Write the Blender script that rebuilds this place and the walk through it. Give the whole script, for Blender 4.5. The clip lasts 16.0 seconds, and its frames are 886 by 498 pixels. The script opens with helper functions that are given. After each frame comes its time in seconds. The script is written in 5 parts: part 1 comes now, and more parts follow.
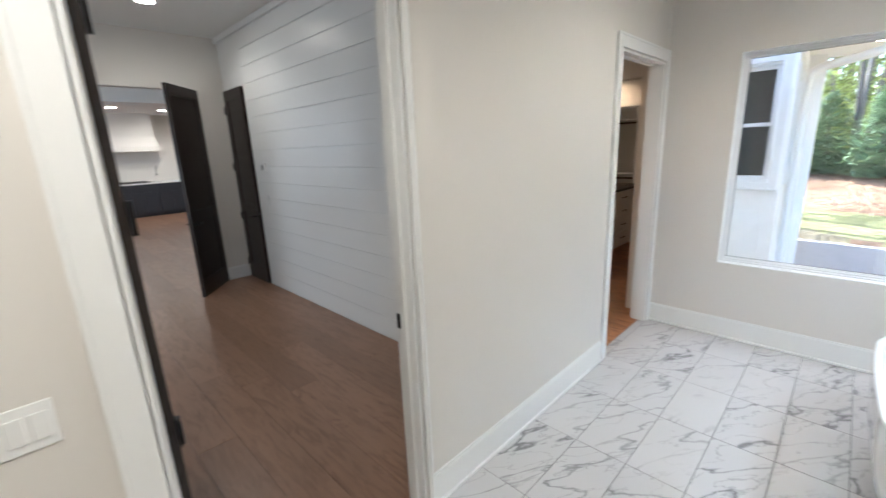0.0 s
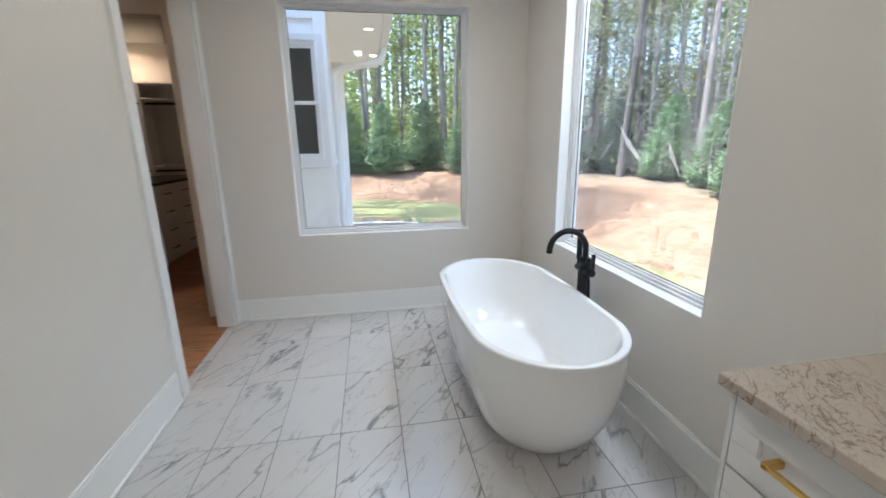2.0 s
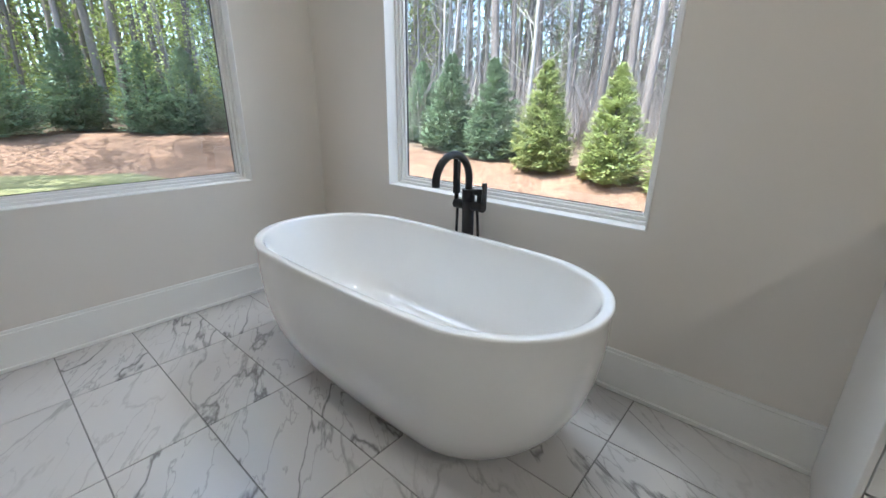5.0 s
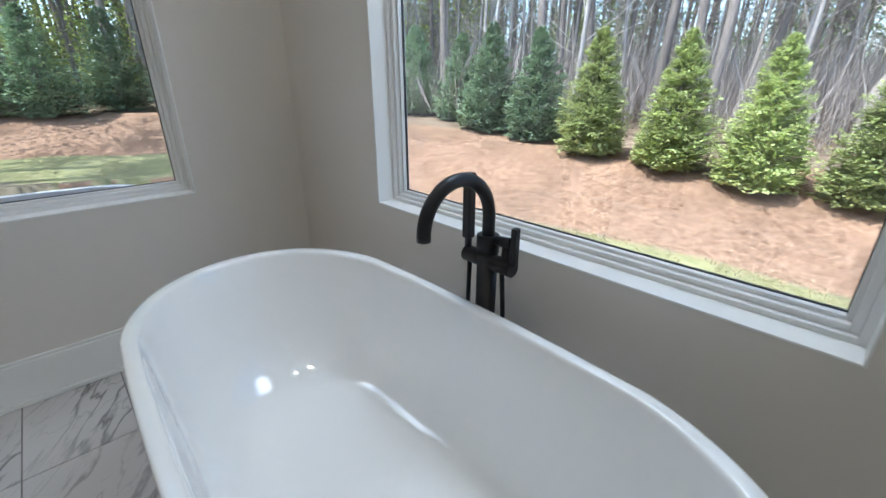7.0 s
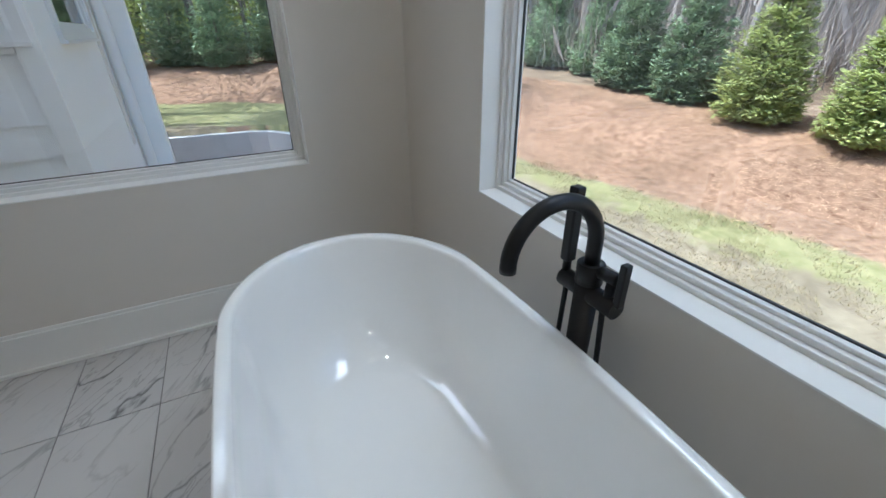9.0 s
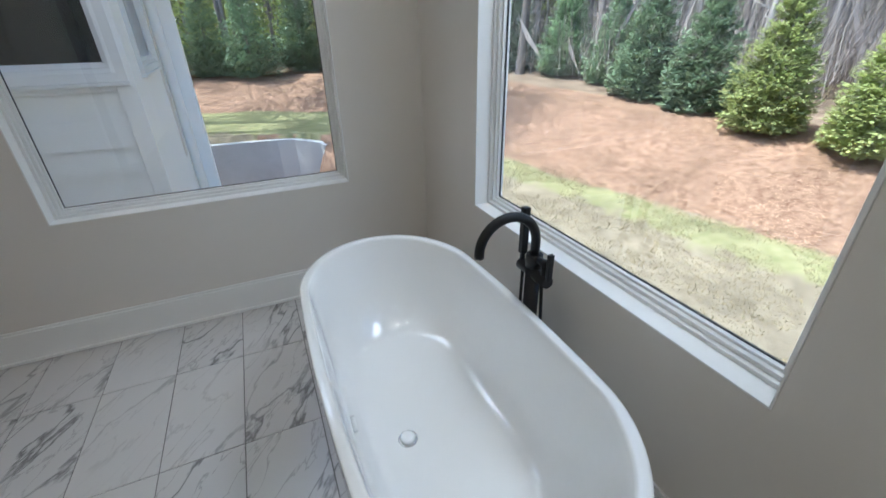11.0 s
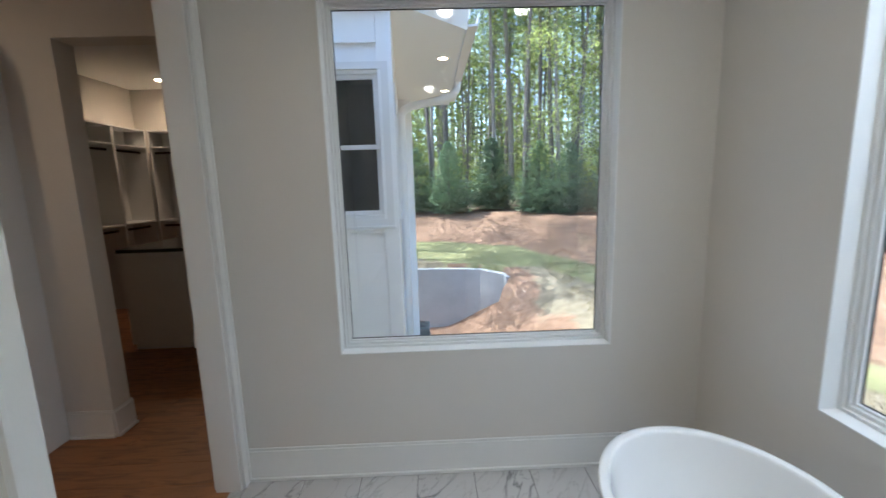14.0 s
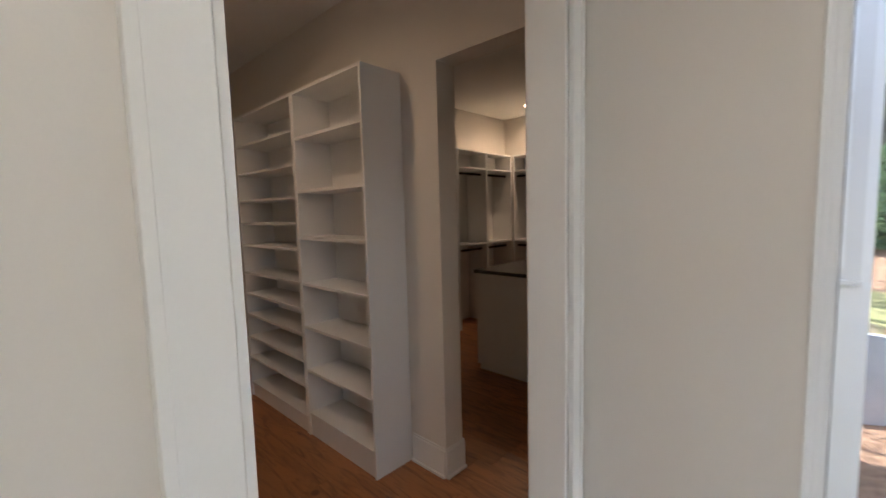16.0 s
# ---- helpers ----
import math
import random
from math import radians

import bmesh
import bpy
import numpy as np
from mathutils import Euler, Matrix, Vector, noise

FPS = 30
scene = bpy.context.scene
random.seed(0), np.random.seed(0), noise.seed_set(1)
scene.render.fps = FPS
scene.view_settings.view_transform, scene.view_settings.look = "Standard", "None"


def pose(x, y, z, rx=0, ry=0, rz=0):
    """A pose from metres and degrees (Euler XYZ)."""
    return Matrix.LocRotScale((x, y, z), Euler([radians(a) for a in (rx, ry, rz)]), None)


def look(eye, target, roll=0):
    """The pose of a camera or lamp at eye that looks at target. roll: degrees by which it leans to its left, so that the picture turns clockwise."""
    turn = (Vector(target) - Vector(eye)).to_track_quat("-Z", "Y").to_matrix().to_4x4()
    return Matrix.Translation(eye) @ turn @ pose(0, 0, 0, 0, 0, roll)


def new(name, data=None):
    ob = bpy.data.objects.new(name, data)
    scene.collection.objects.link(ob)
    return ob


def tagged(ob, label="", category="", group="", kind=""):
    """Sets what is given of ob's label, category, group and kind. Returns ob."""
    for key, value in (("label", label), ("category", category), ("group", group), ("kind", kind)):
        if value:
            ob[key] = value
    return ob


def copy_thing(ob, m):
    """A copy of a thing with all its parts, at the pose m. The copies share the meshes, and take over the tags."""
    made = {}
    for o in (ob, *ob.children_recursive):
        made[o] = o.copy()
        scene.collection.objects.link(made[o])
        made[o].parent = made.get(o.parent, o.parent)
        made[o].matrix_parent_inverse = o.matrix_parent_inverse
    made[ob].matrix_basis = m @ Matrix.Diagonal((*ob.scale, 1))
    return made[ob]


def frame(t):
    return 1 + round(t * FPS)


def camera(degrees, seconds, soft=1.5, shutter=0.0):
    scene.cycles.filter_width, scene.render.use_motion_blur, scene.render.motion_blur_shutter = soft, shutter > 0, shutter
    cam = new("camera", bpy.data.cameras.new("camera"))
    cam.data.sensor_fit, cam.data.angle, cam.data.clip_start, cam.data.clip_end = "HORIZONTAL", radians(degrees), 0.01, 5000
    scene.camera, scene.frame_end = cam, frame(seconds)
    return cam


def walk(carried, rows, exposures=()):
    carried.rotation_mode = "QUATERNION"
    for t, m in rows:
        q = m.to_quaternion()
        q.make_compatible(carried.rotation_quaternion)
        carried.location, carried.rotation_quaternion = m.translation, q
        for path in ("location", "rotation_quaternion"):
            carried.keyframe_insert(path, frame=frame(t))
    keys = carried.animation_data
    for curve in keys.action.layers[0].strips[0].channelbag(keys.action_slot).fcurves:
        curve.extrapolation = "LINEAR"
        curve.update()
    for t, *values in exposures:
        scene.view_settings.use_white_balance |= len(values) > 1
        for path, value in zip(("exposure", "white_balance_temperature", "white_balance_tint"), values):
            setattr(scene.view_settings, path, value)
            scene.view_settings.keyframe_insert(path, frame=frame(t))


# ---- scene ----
cam = camera(94.3, 16.0, shutter=0.3)
PATH = [
    (0, (0.051, -0.259, 1.812), (-1.323, 1.112, 1.329), -2.4),
    (0.5, (0.085, -0.068, 1.701), (-0.926, 1.593, 1.234), -2.4),
    (1, (0.007, 0.125, 1.616), (-0.547, 1.985, 1.13), -1.2),
    (1.5, (-0.049, 0.332, 1.491), (-0.153, 2.273, 1.02), -0.8),
    (2, (-0.13, 0.563, 1.408), (0.203, 2.473, 0.918), -0.8),
    (2.5, (-0.261, 0.819, 1.292), (0.461, 2.613, 0.782), -0.2),
    (3, (-0.34, 1.013, 1.193), (0.678, 2.648, 0.653), 0.1),
    (3.5, (-0.403, 1.156, 1.13), (0.827, 2.627, 0.562), 0.2),
    (4, (-0.46, 1.282, 1.116), (0.918, 2.601, 0.515), 0.3),
    (4.2, (-0.485, 1.334, 1.112), (0.938, 2.599, 0.5), 0.4),
    (6.3, (0.016, 1.843, 1.144), (1.413, 3.091, 0.442), 0.3),
    (6.5, (0.097, 1.89, 1.137), (1.459, 3.166, 0.416), 0.2),
    (7, (0.283, 2.001, 1.142), (1.556, 3.348, 0.391), 0.0),
    (7.5, (0.42, 2.093, 1.153), (1.573, 3.521, 0.358), -0.1),
    (8, (0.442, 2.163, 1.159), (1.463, 3.666, 0.323), -0.2),
    (8.5, (0.441, 2.165, 1.187), (1.334, 3.717, 0.296), -0.3),
    (8.7, (0.441, 2.150, 1.200), (1.276, 3.716, 0.28), -0.4),
    (10.8, (0.258, 1.664, 1.424), (0.949, 3.273, 0.456), -1.3),
    (11, (0.262, 1.624, 1.458), (0.972, 3.251, 0.535), -1.3),
    (11.5, (0.26, 1.559, 1.521), (1.004, 3.239, 0.731), -1.2),
    (12, (0.219, 1.589, 1.526), (0.956, 3.334, 0.883), -1.6),
    (12.5, (0.115, 1.670, 1.580), (0.799, 3.471, 1.040), -1.2),
    (13, (0.003, 1.737, 1.583), (0.549, 3.610, 1.141), -1.5),
    (13.5, (-0.115, 1.812, 1.574), (0.210, 3.746, 1.207), -1.5),
    (14, (-0.222, 1.955, 1.572), (-0.174, 3.930, 1.251), -1.7),
    (14.5, (-0.325, 2.104, 1.568), (-0.640, 4.058, 1.284), -1.8),
    (15, (-0.458, 2.314, 1.587), (-1.165, 4.166, 1.319), -1.6),
    (15.5, (-0.570, 2.557, 1.592), (-1.633, 4.234, 1.360), -1.5),
    (16, (-0.696, 2.770, 1.599), (-2.064, 4.218, 1.419), -1.5),
]
EXPOSURES = [(t, stops, kelvin, 9 if t > 15 else 6 if t < 5 else 4) for t, stops, kelvin in ((0, 3.25, 5500), (1, 2.95, 5500), (2, 2.7, 5520), (4, 2.62, 5550), (6.5, 2.1, 5470), (8.5, 1.82, 5450), (11, 1.98, 5440), (12.5, 2.03, 5440), (13.5, 2.1, 5440), (14.3, 2.42, 5420), (15, 2.65, 5430), (16, 2.75, 5880))]
walk(cam, [(t, look(eye, target, roll)) for t, eye, target, roll in PATH], EXPOSURES)

# ---- light ----
SUN_TO = Vector((-0.43, 0.14, 0.87)).normalized()
world = bpy.data.worlds.new("sky")
scene.world = world
world.use_nodes = True
wn = world.node_tree
wn.nodes.clear()
sky = wn.nodes.new("ShaderNodeTexSky")
sky.sky_type = "NISHITA"
sky.sun_disc = False
sky.dust_density = 2.2
sky.sun_elevation = math.asin(SUN_TO.z)
sky.sun_rotation = math.atan2(SUN_TO.x, SUN_TO.y)
bg = wn.nodes.new("ShaderNodeBackground")
bg.inputs["Strength"].default_value = 0.15
wo = wn.nodes.new("ShaderNodeOutputWorld")
wn.links.new(sky.outputs[0], bg.inputs[0])
wn.links.new(bg.outputs[0], wo.inputs[0])

sun = new("sun", bpy.data.lights.new("sun", "SUN"))
sun.data.energy, sun.data.angle, sun.data.color = 2.0, radians(0.6), (1.0, 0.95, 0.87)
sun.matrix_world = look(tuple(SUN_TO * 30), (0, 0, 0))


def area_lamp(name, eye, target, w, h, watts, color):
    ob = new(name, bpy.data.lights.new(name, "AREA"))
    ob.data.shape, ob.data.size, ob.data.size_y = "RECTANGLE", w, h
    ob.data.energy, ob.data.color = watts, color
    ob.matrix_world = look(eye, target)
    return ob


SKYLIGHT = (0.95, 0.97, 1.0)
WARM = (1.0, 0.86, 0.70)
AMBER = (1.0, 0.66, 0.40)
# added lamps outside, above the window heads, boost the sky's light indoors
area_lamp("sky_fill_north", (0, 4.60, 2.98), (-0.1, 2.6, 0.6), 1.4, 0.6, 2.2, SKYLIGHT)
area_lamp("sky_fill_east", (1.80, 2.62, 2.98), (-1.2, 2.2, 0.9), 1.4, 0.6, 7.5, SKYLIGHT)
# added fill lamps before closed walls, in place of unseen, unbuilt windows
area_lamp("bedroom_fill", (-3.6, -2.9, 1.6), (-4.2, 1.5, 2.0), 2.4, 1.6, 5.2, (0.98, 0.97, 0.95))
area_lamp("living_fill", (-11.0, -3.8, 2.0), (-11.0, 3.0, 1.4), 4.0, 2.2, 18, SKYLIGHT)


# ---- materials ----
def mat(name, color, rough=0.5, metal=0.0, vary=0.06, scale=6.0, fine=90.0, bump=0.05, spec=0.5, coat=0.0, stretch=(1, 1, 1), per_object=0.0, per_island=0.0, dist=0.003, translucent=0.0):
    m = bpy.data.materials.new(name)
    m.use_nodes = True
    nt = m.node_tree
    b = nt.nodes["Principled BSDF"]
    b.inputs["Metallic"].default_value = metal
    b.inputs["Specular IOR Level"].default_value = spec
    b.inputs["Coat Weight"].default_value = coat
    b.inputs["Coat Roughness"].default_value = 0.05
    co = nt.nodes.new("ShaderNodeTexCoord")
    mp = nt.nodes.new("ShaderNodeMapping")
    mp.inputs["Scale"].default_value = stretch
    nt.links.new(co.outputs["Object"], mp.inputs["Vector"])
    n1 = nt.nodes.new("ShaderNodeTexNoise")
    n1.inputs["Scale"].default_value = scale
    n1.inputs["Detail"].default_value = 5
    n2 = nt.nodes.new("ShaderNodeTexNoise")
    n2.inputs["Scale"].default_value = fine
    n2.inputs["Detail"].default_value = 3
    nt.links.new(mp.outputs[0], n1.inputs["Vector"])
    nt.links.new(mp.outputs[0], n2.inputs["Vector"])
    add = nt.nodes.new("ShaderNodeMath")
    add.operation = "ADD"
    nt.links.new(n1.outputs["Fac"], add.inputs[0])
    nt.links.new(n2.outputs["Fac"], add.inputs[1])
    mr = nt.nodes.new("ShaderNodeMapRange")
    mr.inputs["From Min"].default_value, mr.inputs["From Max"].default_value = 0.6, 1.4
    mr.inputs["To Min"].default_value, mr.inputs["To Max"].default_value = 1 - vary, 1 + vary
    nt.links.new(add.outputs[0], mr.inputs["Value"])
    last = mr.outputs[0]
    for amount, kind in ((per_object, "ShaderNodeObjectInfo"), (per_island, "ShaderNodeNewGeometry")):
        if amount:
            src = nt.nodes.new(kind)
            r = nt.nodes.new("ShaderNodeMapRange")
            r.inputs["To Min"].default_value, r.inputs["To Max"].default_value = 1 - amount, 1 + amount
            nt.links.new(src.outputs["Random" if kind.endswith("Info") else "Random Per Island"], r.inputs["Value"])
            mu = nt.nodes.new("ShaderNodeMath")
            mu.operation = "MULTIPLY"
            nt.links.new(last, mu.inputs[0])
            nt.links.new(r.outputs[0], mu.inputs[1])
            last = mu.outputs[0]
    sc = nt.nodes.new("ShaderNodeVectorMath")
    sc.operation = "SCALE"
    sc.inputs[0].default_value = color
    nt.links.new(last, sc.inputs["Scale"])
    nt.links.new(sc.outputs[0], b.inputs["Base Color"])
    rr = nt.nodes.new("ShaderNodeMapRange")
    rr.inputs["To Min"].default_value, rr.inputs["To Max"].default_value = max(0.02, rough - 0.06), min(1, rough + 0.06)
    nt.links.new(n1.outputs["Fac"], rr.inputs["Value"])
    nt.links.new(rr.outputs[0], b.inputs["Roughness"])
    if bump:
        bu = nt.nodes.new("ShaderNodeBump")
        bu.inputs["Strength"].default_value = bump
        bu.inputs["Distance"].default_value = dist
        nt.links.new(n2.outputs["Fac"], bu.inputs["Height"])
        nt.links.new(bu.outputs[0], b.inputs["Normal"])
    if translucent:
        tr = nt.nodes.new("ShaderNodeBsdfTranslucent")
        nt.links.new(sc.outputs[0], tr.inputs[0])
        mx = nt.nodes.new("ShaderNodeMixShader")
        mx.inputs[0].default_value = translucent
        nt.links.new(b.outputs[0], mx.inputs[1])
        nt.links.new(tr.outputs[0], mx.inputs[2])
        nt.links.new(mx.outputs[0], nt.nodes["Material Output"].inputs[0])
    return m


def veined(name, base, vein, scale, width, rough, blotch, coat=0.0, warp=0.6, faint=0.35, ratio=2.4, soft=0.62, turn=-52):
    """Stone with thin winding veins; every object gets another piece of the stone."""
    m = bpy.data.materials.new(name)
    m.use_nodes = True
    nt = m.node_tree
    b = nt.nodes["Principled BSDF"]
    b.inputs["Roughness"].default_value = rough
    b.inputs["Coat Weight"].default_value = coat
    co = nt.nodes.new("ShaderNodeTexCoord")
    oi = nt.nodes.new("ShaderNodeObjectInfo")
    off = nt.nodes.new("ShaderNodeVectorMath")
    off.operation = "SCALE"
    off.inputs[0].default_value = (37.0, 23.0, 11.0)
    nt.links.new(oi.outputs["Random"], off.inputs["Scale"])
    ad = nt.nodes.new("ShaderNodeVectorMath")
    ad.operation = "ADD"
    nt.links.new(co.outputs["Object"], ad.inputs[0])
    nt.links.new(off.outputs[0], ad.inputs[1])
    mp = nt.nodes.new("ShaderNodeMapping")
    mp.inputs["Scale"].default_value = (1.0, ratio, 1.0)
    tn = nt.nodes.new("ShaderNodeMapping")
    tn.inputs["Rotation"].default_value = (0, 0, radians(turn))
    nt.links.new(ad.outputs[0], tn.inputs["Vector"])
    nt.links.new(tn.outputs[0], mp.inputs["Vector"])
    facs = []
    for k, (s, w) in enumerate(((scale, width), (scale * 2.3, width * 0.8))):
        n = nt.nodes.new("ShaderNodeTexNoise")
        n.inputs["Scale"].default_value = s
        n.inputs["Detail"].default_value = 6
        n.inputs["Roughness"].default_value = soft
        n.inputs["Distortion"].default_value = warp
        nt.links.new(mp.outputs[0], n.inputs["Vector"])
        su = nt.nodes.new("ShaderNodeMath")
        su.operation = "SUBTRACT"
        su.inputs[1].default_value = 0.5
        nt.links.new(n.outputs["Fac"], su.inputs[0])
        ab = nt.nodes.new("ShaderNodeMath")
        ab.operation = "ABSOLUTE"
        nt.links.new(su.outputs[0], ab.inputs[0])
        r = nt.nodes.new("ShaderNodeMapRange")
        r.inputs["From Min"].default_value, r.inputs["From Max"].default_value = 0.0, w
        r.inputs["To Min"].default_value, r.inputs["To Max"].default_value = (1.0, 0.0) if k == 0 else (faint, 0.0)
        nt.links.new(ab.outputs[0], r.inputs["Value"])
        facs.append(r.outputs[0])
    gate = nt.nodes.new("ShaderNodeTexNoise")
    gate.inputs["Scale"].default_value = scale * 0.9
    gate.inputs["Detail"].default_value = 3
    nt.links.new(ad.outputs[0], gate.inputs["Vector"])
    gr = nt.nodes.new("ShaderNodeMapRange")
    gr.inputs["From Min"].default_value, gr.inputs["From Max"].default_value = 0.36, 0.56
    nt.links.new(gate.outputs["Fac"], gr.inputs["Value"])
    mu = nt.nodes.new("ShaderNodeMath")
    mu.operation = "MULTIPLY"
    nt.links.new(facs[0], mu.inputs[0])
    nt.links.new(gr.outputs[0], mu.inputs[1])
    mx = nt.nodes.new("ShaderNodeMath")
    mx.operation = "MAXIMUM"
    nt.links.new(mu.outputs[0], mx.inputs[0])
    mu2 = nt.nodes.new("ShaderNodeMath")
    mu2.operation = "MULTIPLY"
    nt.links.new(facs[1], mu2.inputs[0])
    nt.links.new(gr.outputs[0], mu2.inputs[1])
    nt.links.new(mu2.outputs[0], mx.inputs[1])
    bl = nt.nodes.new("ShaderNodeMix")
    bl.data_type = "RGBA"
    bl.inputs["A"].default_value = (*base, 1)
    bl.inputs["B"].default_value = (*blotch, 1)
    nt.links.new(gate.outputs["Fac"], bl.inputs["Factor"])
    fin = nt.nodes.new("ShaderNodeMix")
    fin.data_type = "RGBA"
    fin.inputs["B"].default_value = (*vein, 1)
    nt.links.new(bl.outputs["Result"], fin.inputs["A"])
    nt.links.new(mx.outputs[0], fin.inputs["Factor"])
    nt.links.new(fin.outputs["Result"], b.inputs["Base Color"])
    return m


def wood(name, light, dark, rough, grain=60.0, per_object=0.16):
    m = mat(name, light, rough, vary=0.10, scale=3.0, fine=grain, bump=0.12, stretch=(0.25, 3.0, 3.0), per_object=per_object, dist=0.0006)
    nt = m.node_tree
    b = nt.nodes["Principled BSDF"]
    src = b.inputs["Base Color"].links[0].from_socket
    co = nt.nodes.new("ShaderNodeTexCoord")
    oi = nt.nodes.new("ShaderNodeObjectInfo")
    ad = nt.nodes.new("ShaderNodeVectorMath")
    ad.operation = "ADD"
    nt.links.new(co.outputs["Object"], ad.inputs[0])
    sc = nt.nodes.new("ShaderNodeVectorMath")
    sc.operation = "SCALE"
    sc.inputs[0].default_value = (9.0, 17.0, 5.0)
    nt.links.new(oi.outputs["Random"], sc.inputs["Scale"])
    nt.links.new(sc.outputs[0], ad.inputs[1])
    mp = nt.nodes.new("ShaderNodeMapping")
    mp.inputs["Scale"].default_value = (1.2, 7.0, 1.0)
    nt.links.new(ad.outputs[0], mp.inputs["Vector"])
    n = nt.nodes.new("ShaderNodeTexNoise")
    n.inputs["Scale"].default_value = 3.0
    n.inputs["Detail"].default_value = 6
    n.inputs["Distortion"].default_value = 1.2
    nt.links.new(mp.outputs[0], n.inputs["Vector"])
    r = nt.nodes.new("ShaderNodeMapRange")
    r.inputs["From Min"].default_value, r.inputs["From Max"].default_value = 0.45, 0.75
    nt.links.new(n.outputs["Fac"], r.inputs["Value"])
    v = nt.nodes.new("ShaderNodeTexVoronoi")
    v.inputs["Scale"].default_value = 1.6
    nt.links.new(ad.outputs[0], v.inputs["Vector"])
    kn = nt.nodes.new("ShaderNodeMapRange")
    kn.inputs["From Min"].default_value, kn.inputs["From Max"].default_value = 0.03, 0.06
    kn.inputs["To Min"].default_value, kn.inputs["To Max"].default_value = 1.0, 0.0
    nt.links.new(v.outputs["Distance"], kn.inputs["Value"])
    mx = nt.nodes.new("ShaderNodeMath")
    mx.operation = "MAXIMUM"
    nt.links.new(r.outputs[0], mx.inputs[0])
    nt.links.new(kn.outputs[0], mx.inputs[1])
    mi = nt.nodes.new("ShaderNodeMix")
    mi.data_type = "RGBA"
    mi.inputs["B"].default_value = (*dark, 1)
    nt.links.new(src, mi.inputs["A"])
    nt.links.new(mx.outputs[0], mi.inputs["Factor"])
    nt.links.new(mi.outputs["Result"], b.inputs["Base Color"])
    return m


def glass(name, tint=(1, 1, 1), rough=0.0):
    m = bpy.data.materials.new(name)
    m.use_nodes = True
    b = m.node_tree.nodes["Principled BSDF"]
    b.inputs["Base Color"].default_value = (*tint, 1)
    b.inputs["Roughness"].default_value = rough
    b.inputs["Transmission Weight"].default_value = 1.0
    b.inputs["IOR"].default_value = 1.45
    return m


def glow(name, color, strength):
    m = bpy.data.materials.new(name)
    m.use_nodes = True
    b = m.node_tree.nodes["Principled BSDF"]
    b.inputs["Base Color"].default_value = (*color, 1)
    b.inputs["Emission Color"].default_value = (*color, 1)
    b.inputs["Emission Strength"].default_value = strength
    return m


PAINT = mat("wall_paint", (0.70, 0.668, 0.618), 0.62, vary=0.015, scale=1.2, fine=260, bump=0.06, dist=0.0008)
TRIM = mat("trim_paint", (0.80, 0.80, 0.78), 0.32, vary=0.012, scale=2.0, fine=160, bump=0.03, dist=0.0006)
CEIL = mat("ceiling_paint", (0.78, 0.78, 0.76), 0.8, vary=0.02, scale=1.5, fine=200, bump=0.08, dist=0.001)
VINYL = mat("window_vinyl", (0.78, 0.78, 0.77), 0.30, vary=0.01, scale=3, fine=120, bump=0.0)
GASKET = mat("gasket_rubber", (0.02, 0.02, 0.02), 0.6, vary=0.1, bump=0.0)
GLASS = glass("window_glass")
# dark tint stands in for an unlit room behind the wing's panes
DARKGLASS = glass("darkened_window_glass", (0.30, 0.33, 0.33))
TILE = veined("marble_tile", (0.64, 0.625, 0.61), (0.19, 0.185, 0.185), 1.15, 0.017, 0.20, (0.50, 0.495, 0.495), warp=0.35, faint=0.5, ratio=3.4, soft=0.5, turn=-57)
GROUT = mat("tile_grout", (0.20, 0.195, 0.19), 0.85, vary=0.1, scale=8, fine=300, bump=0.3)
QUARTZ = veined("quartz_top", (0.56, 0.49, 0.42), (0.20, 0.15, 0.11), 5.0, 0.022, 0.22, (0.44, 0.38, 0.32), warp=1.6, faint=0.5)
ACRYLIC = mat("tub_acrylic", (0.82, 0.82, 0.81), 0.06, vary=0.008, scale=2, fine=40, bump=0.0, coat=1.0)
BLACK = mat("matte_black_metal", (0.010, 0.010, 0.011), 0.34, spec=0.3, vary=0.12, scale=10, fine=200, bump=0.03, metal=0.0, dist=0.0004)
BRASS = mat("brushed_brass", (0.62, 0.40, 0.12), 0.30, metal=1.0, vary=0.06, scale=8, fine=300, bump=0.04, dist=0.0003)
CHROME = mat("chrome", (0.75, 0.75, 0.76), 0.10, metal=1.0, vary=0.02, bump=0.0)
CABINET = mat("cabinet_paint", (0.77, 0.77, 0.76), 0.36, vary=0.012, scale=2, fine=140, bump=0.03, dist=0.0005)
OAK = wood("oak_plank", (0.37, 0.155, 0.060), (0.145, 0.058, 0.025), 0.42)
PALE_OAK = wood("oak_plank_pale", (0.30, 0.175, 0.112), (0.21, 0.118, 0.074), 0.33)
ESPRESSO = wood("espresso_wood", (0.020, 0.013, 0.010), (0.010, 0.006, 0.005), 0.38, per_object=0.1)
NAVY = mat("dark_cabinet", (0.035, 0.038, 0.045), 0.4, vary=0.08, scale=4, fine=100, bump=0.03)
STONE_BLACK = mat("black_stone", (0.02, 0.017, 0.015), 0.25, vary=0.2, scale=20, fine=200, bump=0.0)
SIDING = mat("siding_paint", (0.90, 0.905, 0.90), 0.5, vary=0.02, scale=3, fine=60, bump=0.15, stretch=(0.4, 0.4, 4), dist=0.001)
CONCRETE = mat("cast_concrete", (0.42, 0.42, 0.41), 0.85, vary=0.14, scale=1.6, fine=45, bump=0.25, dist=0.004)
SHINGLE = mat("roof_shingle", (0.075, 0.075, 0.078), 0.9, vary=0.3, scale=4, fine=60, bump=0.4, stretch=(3, 3, 8), dist=0.004)
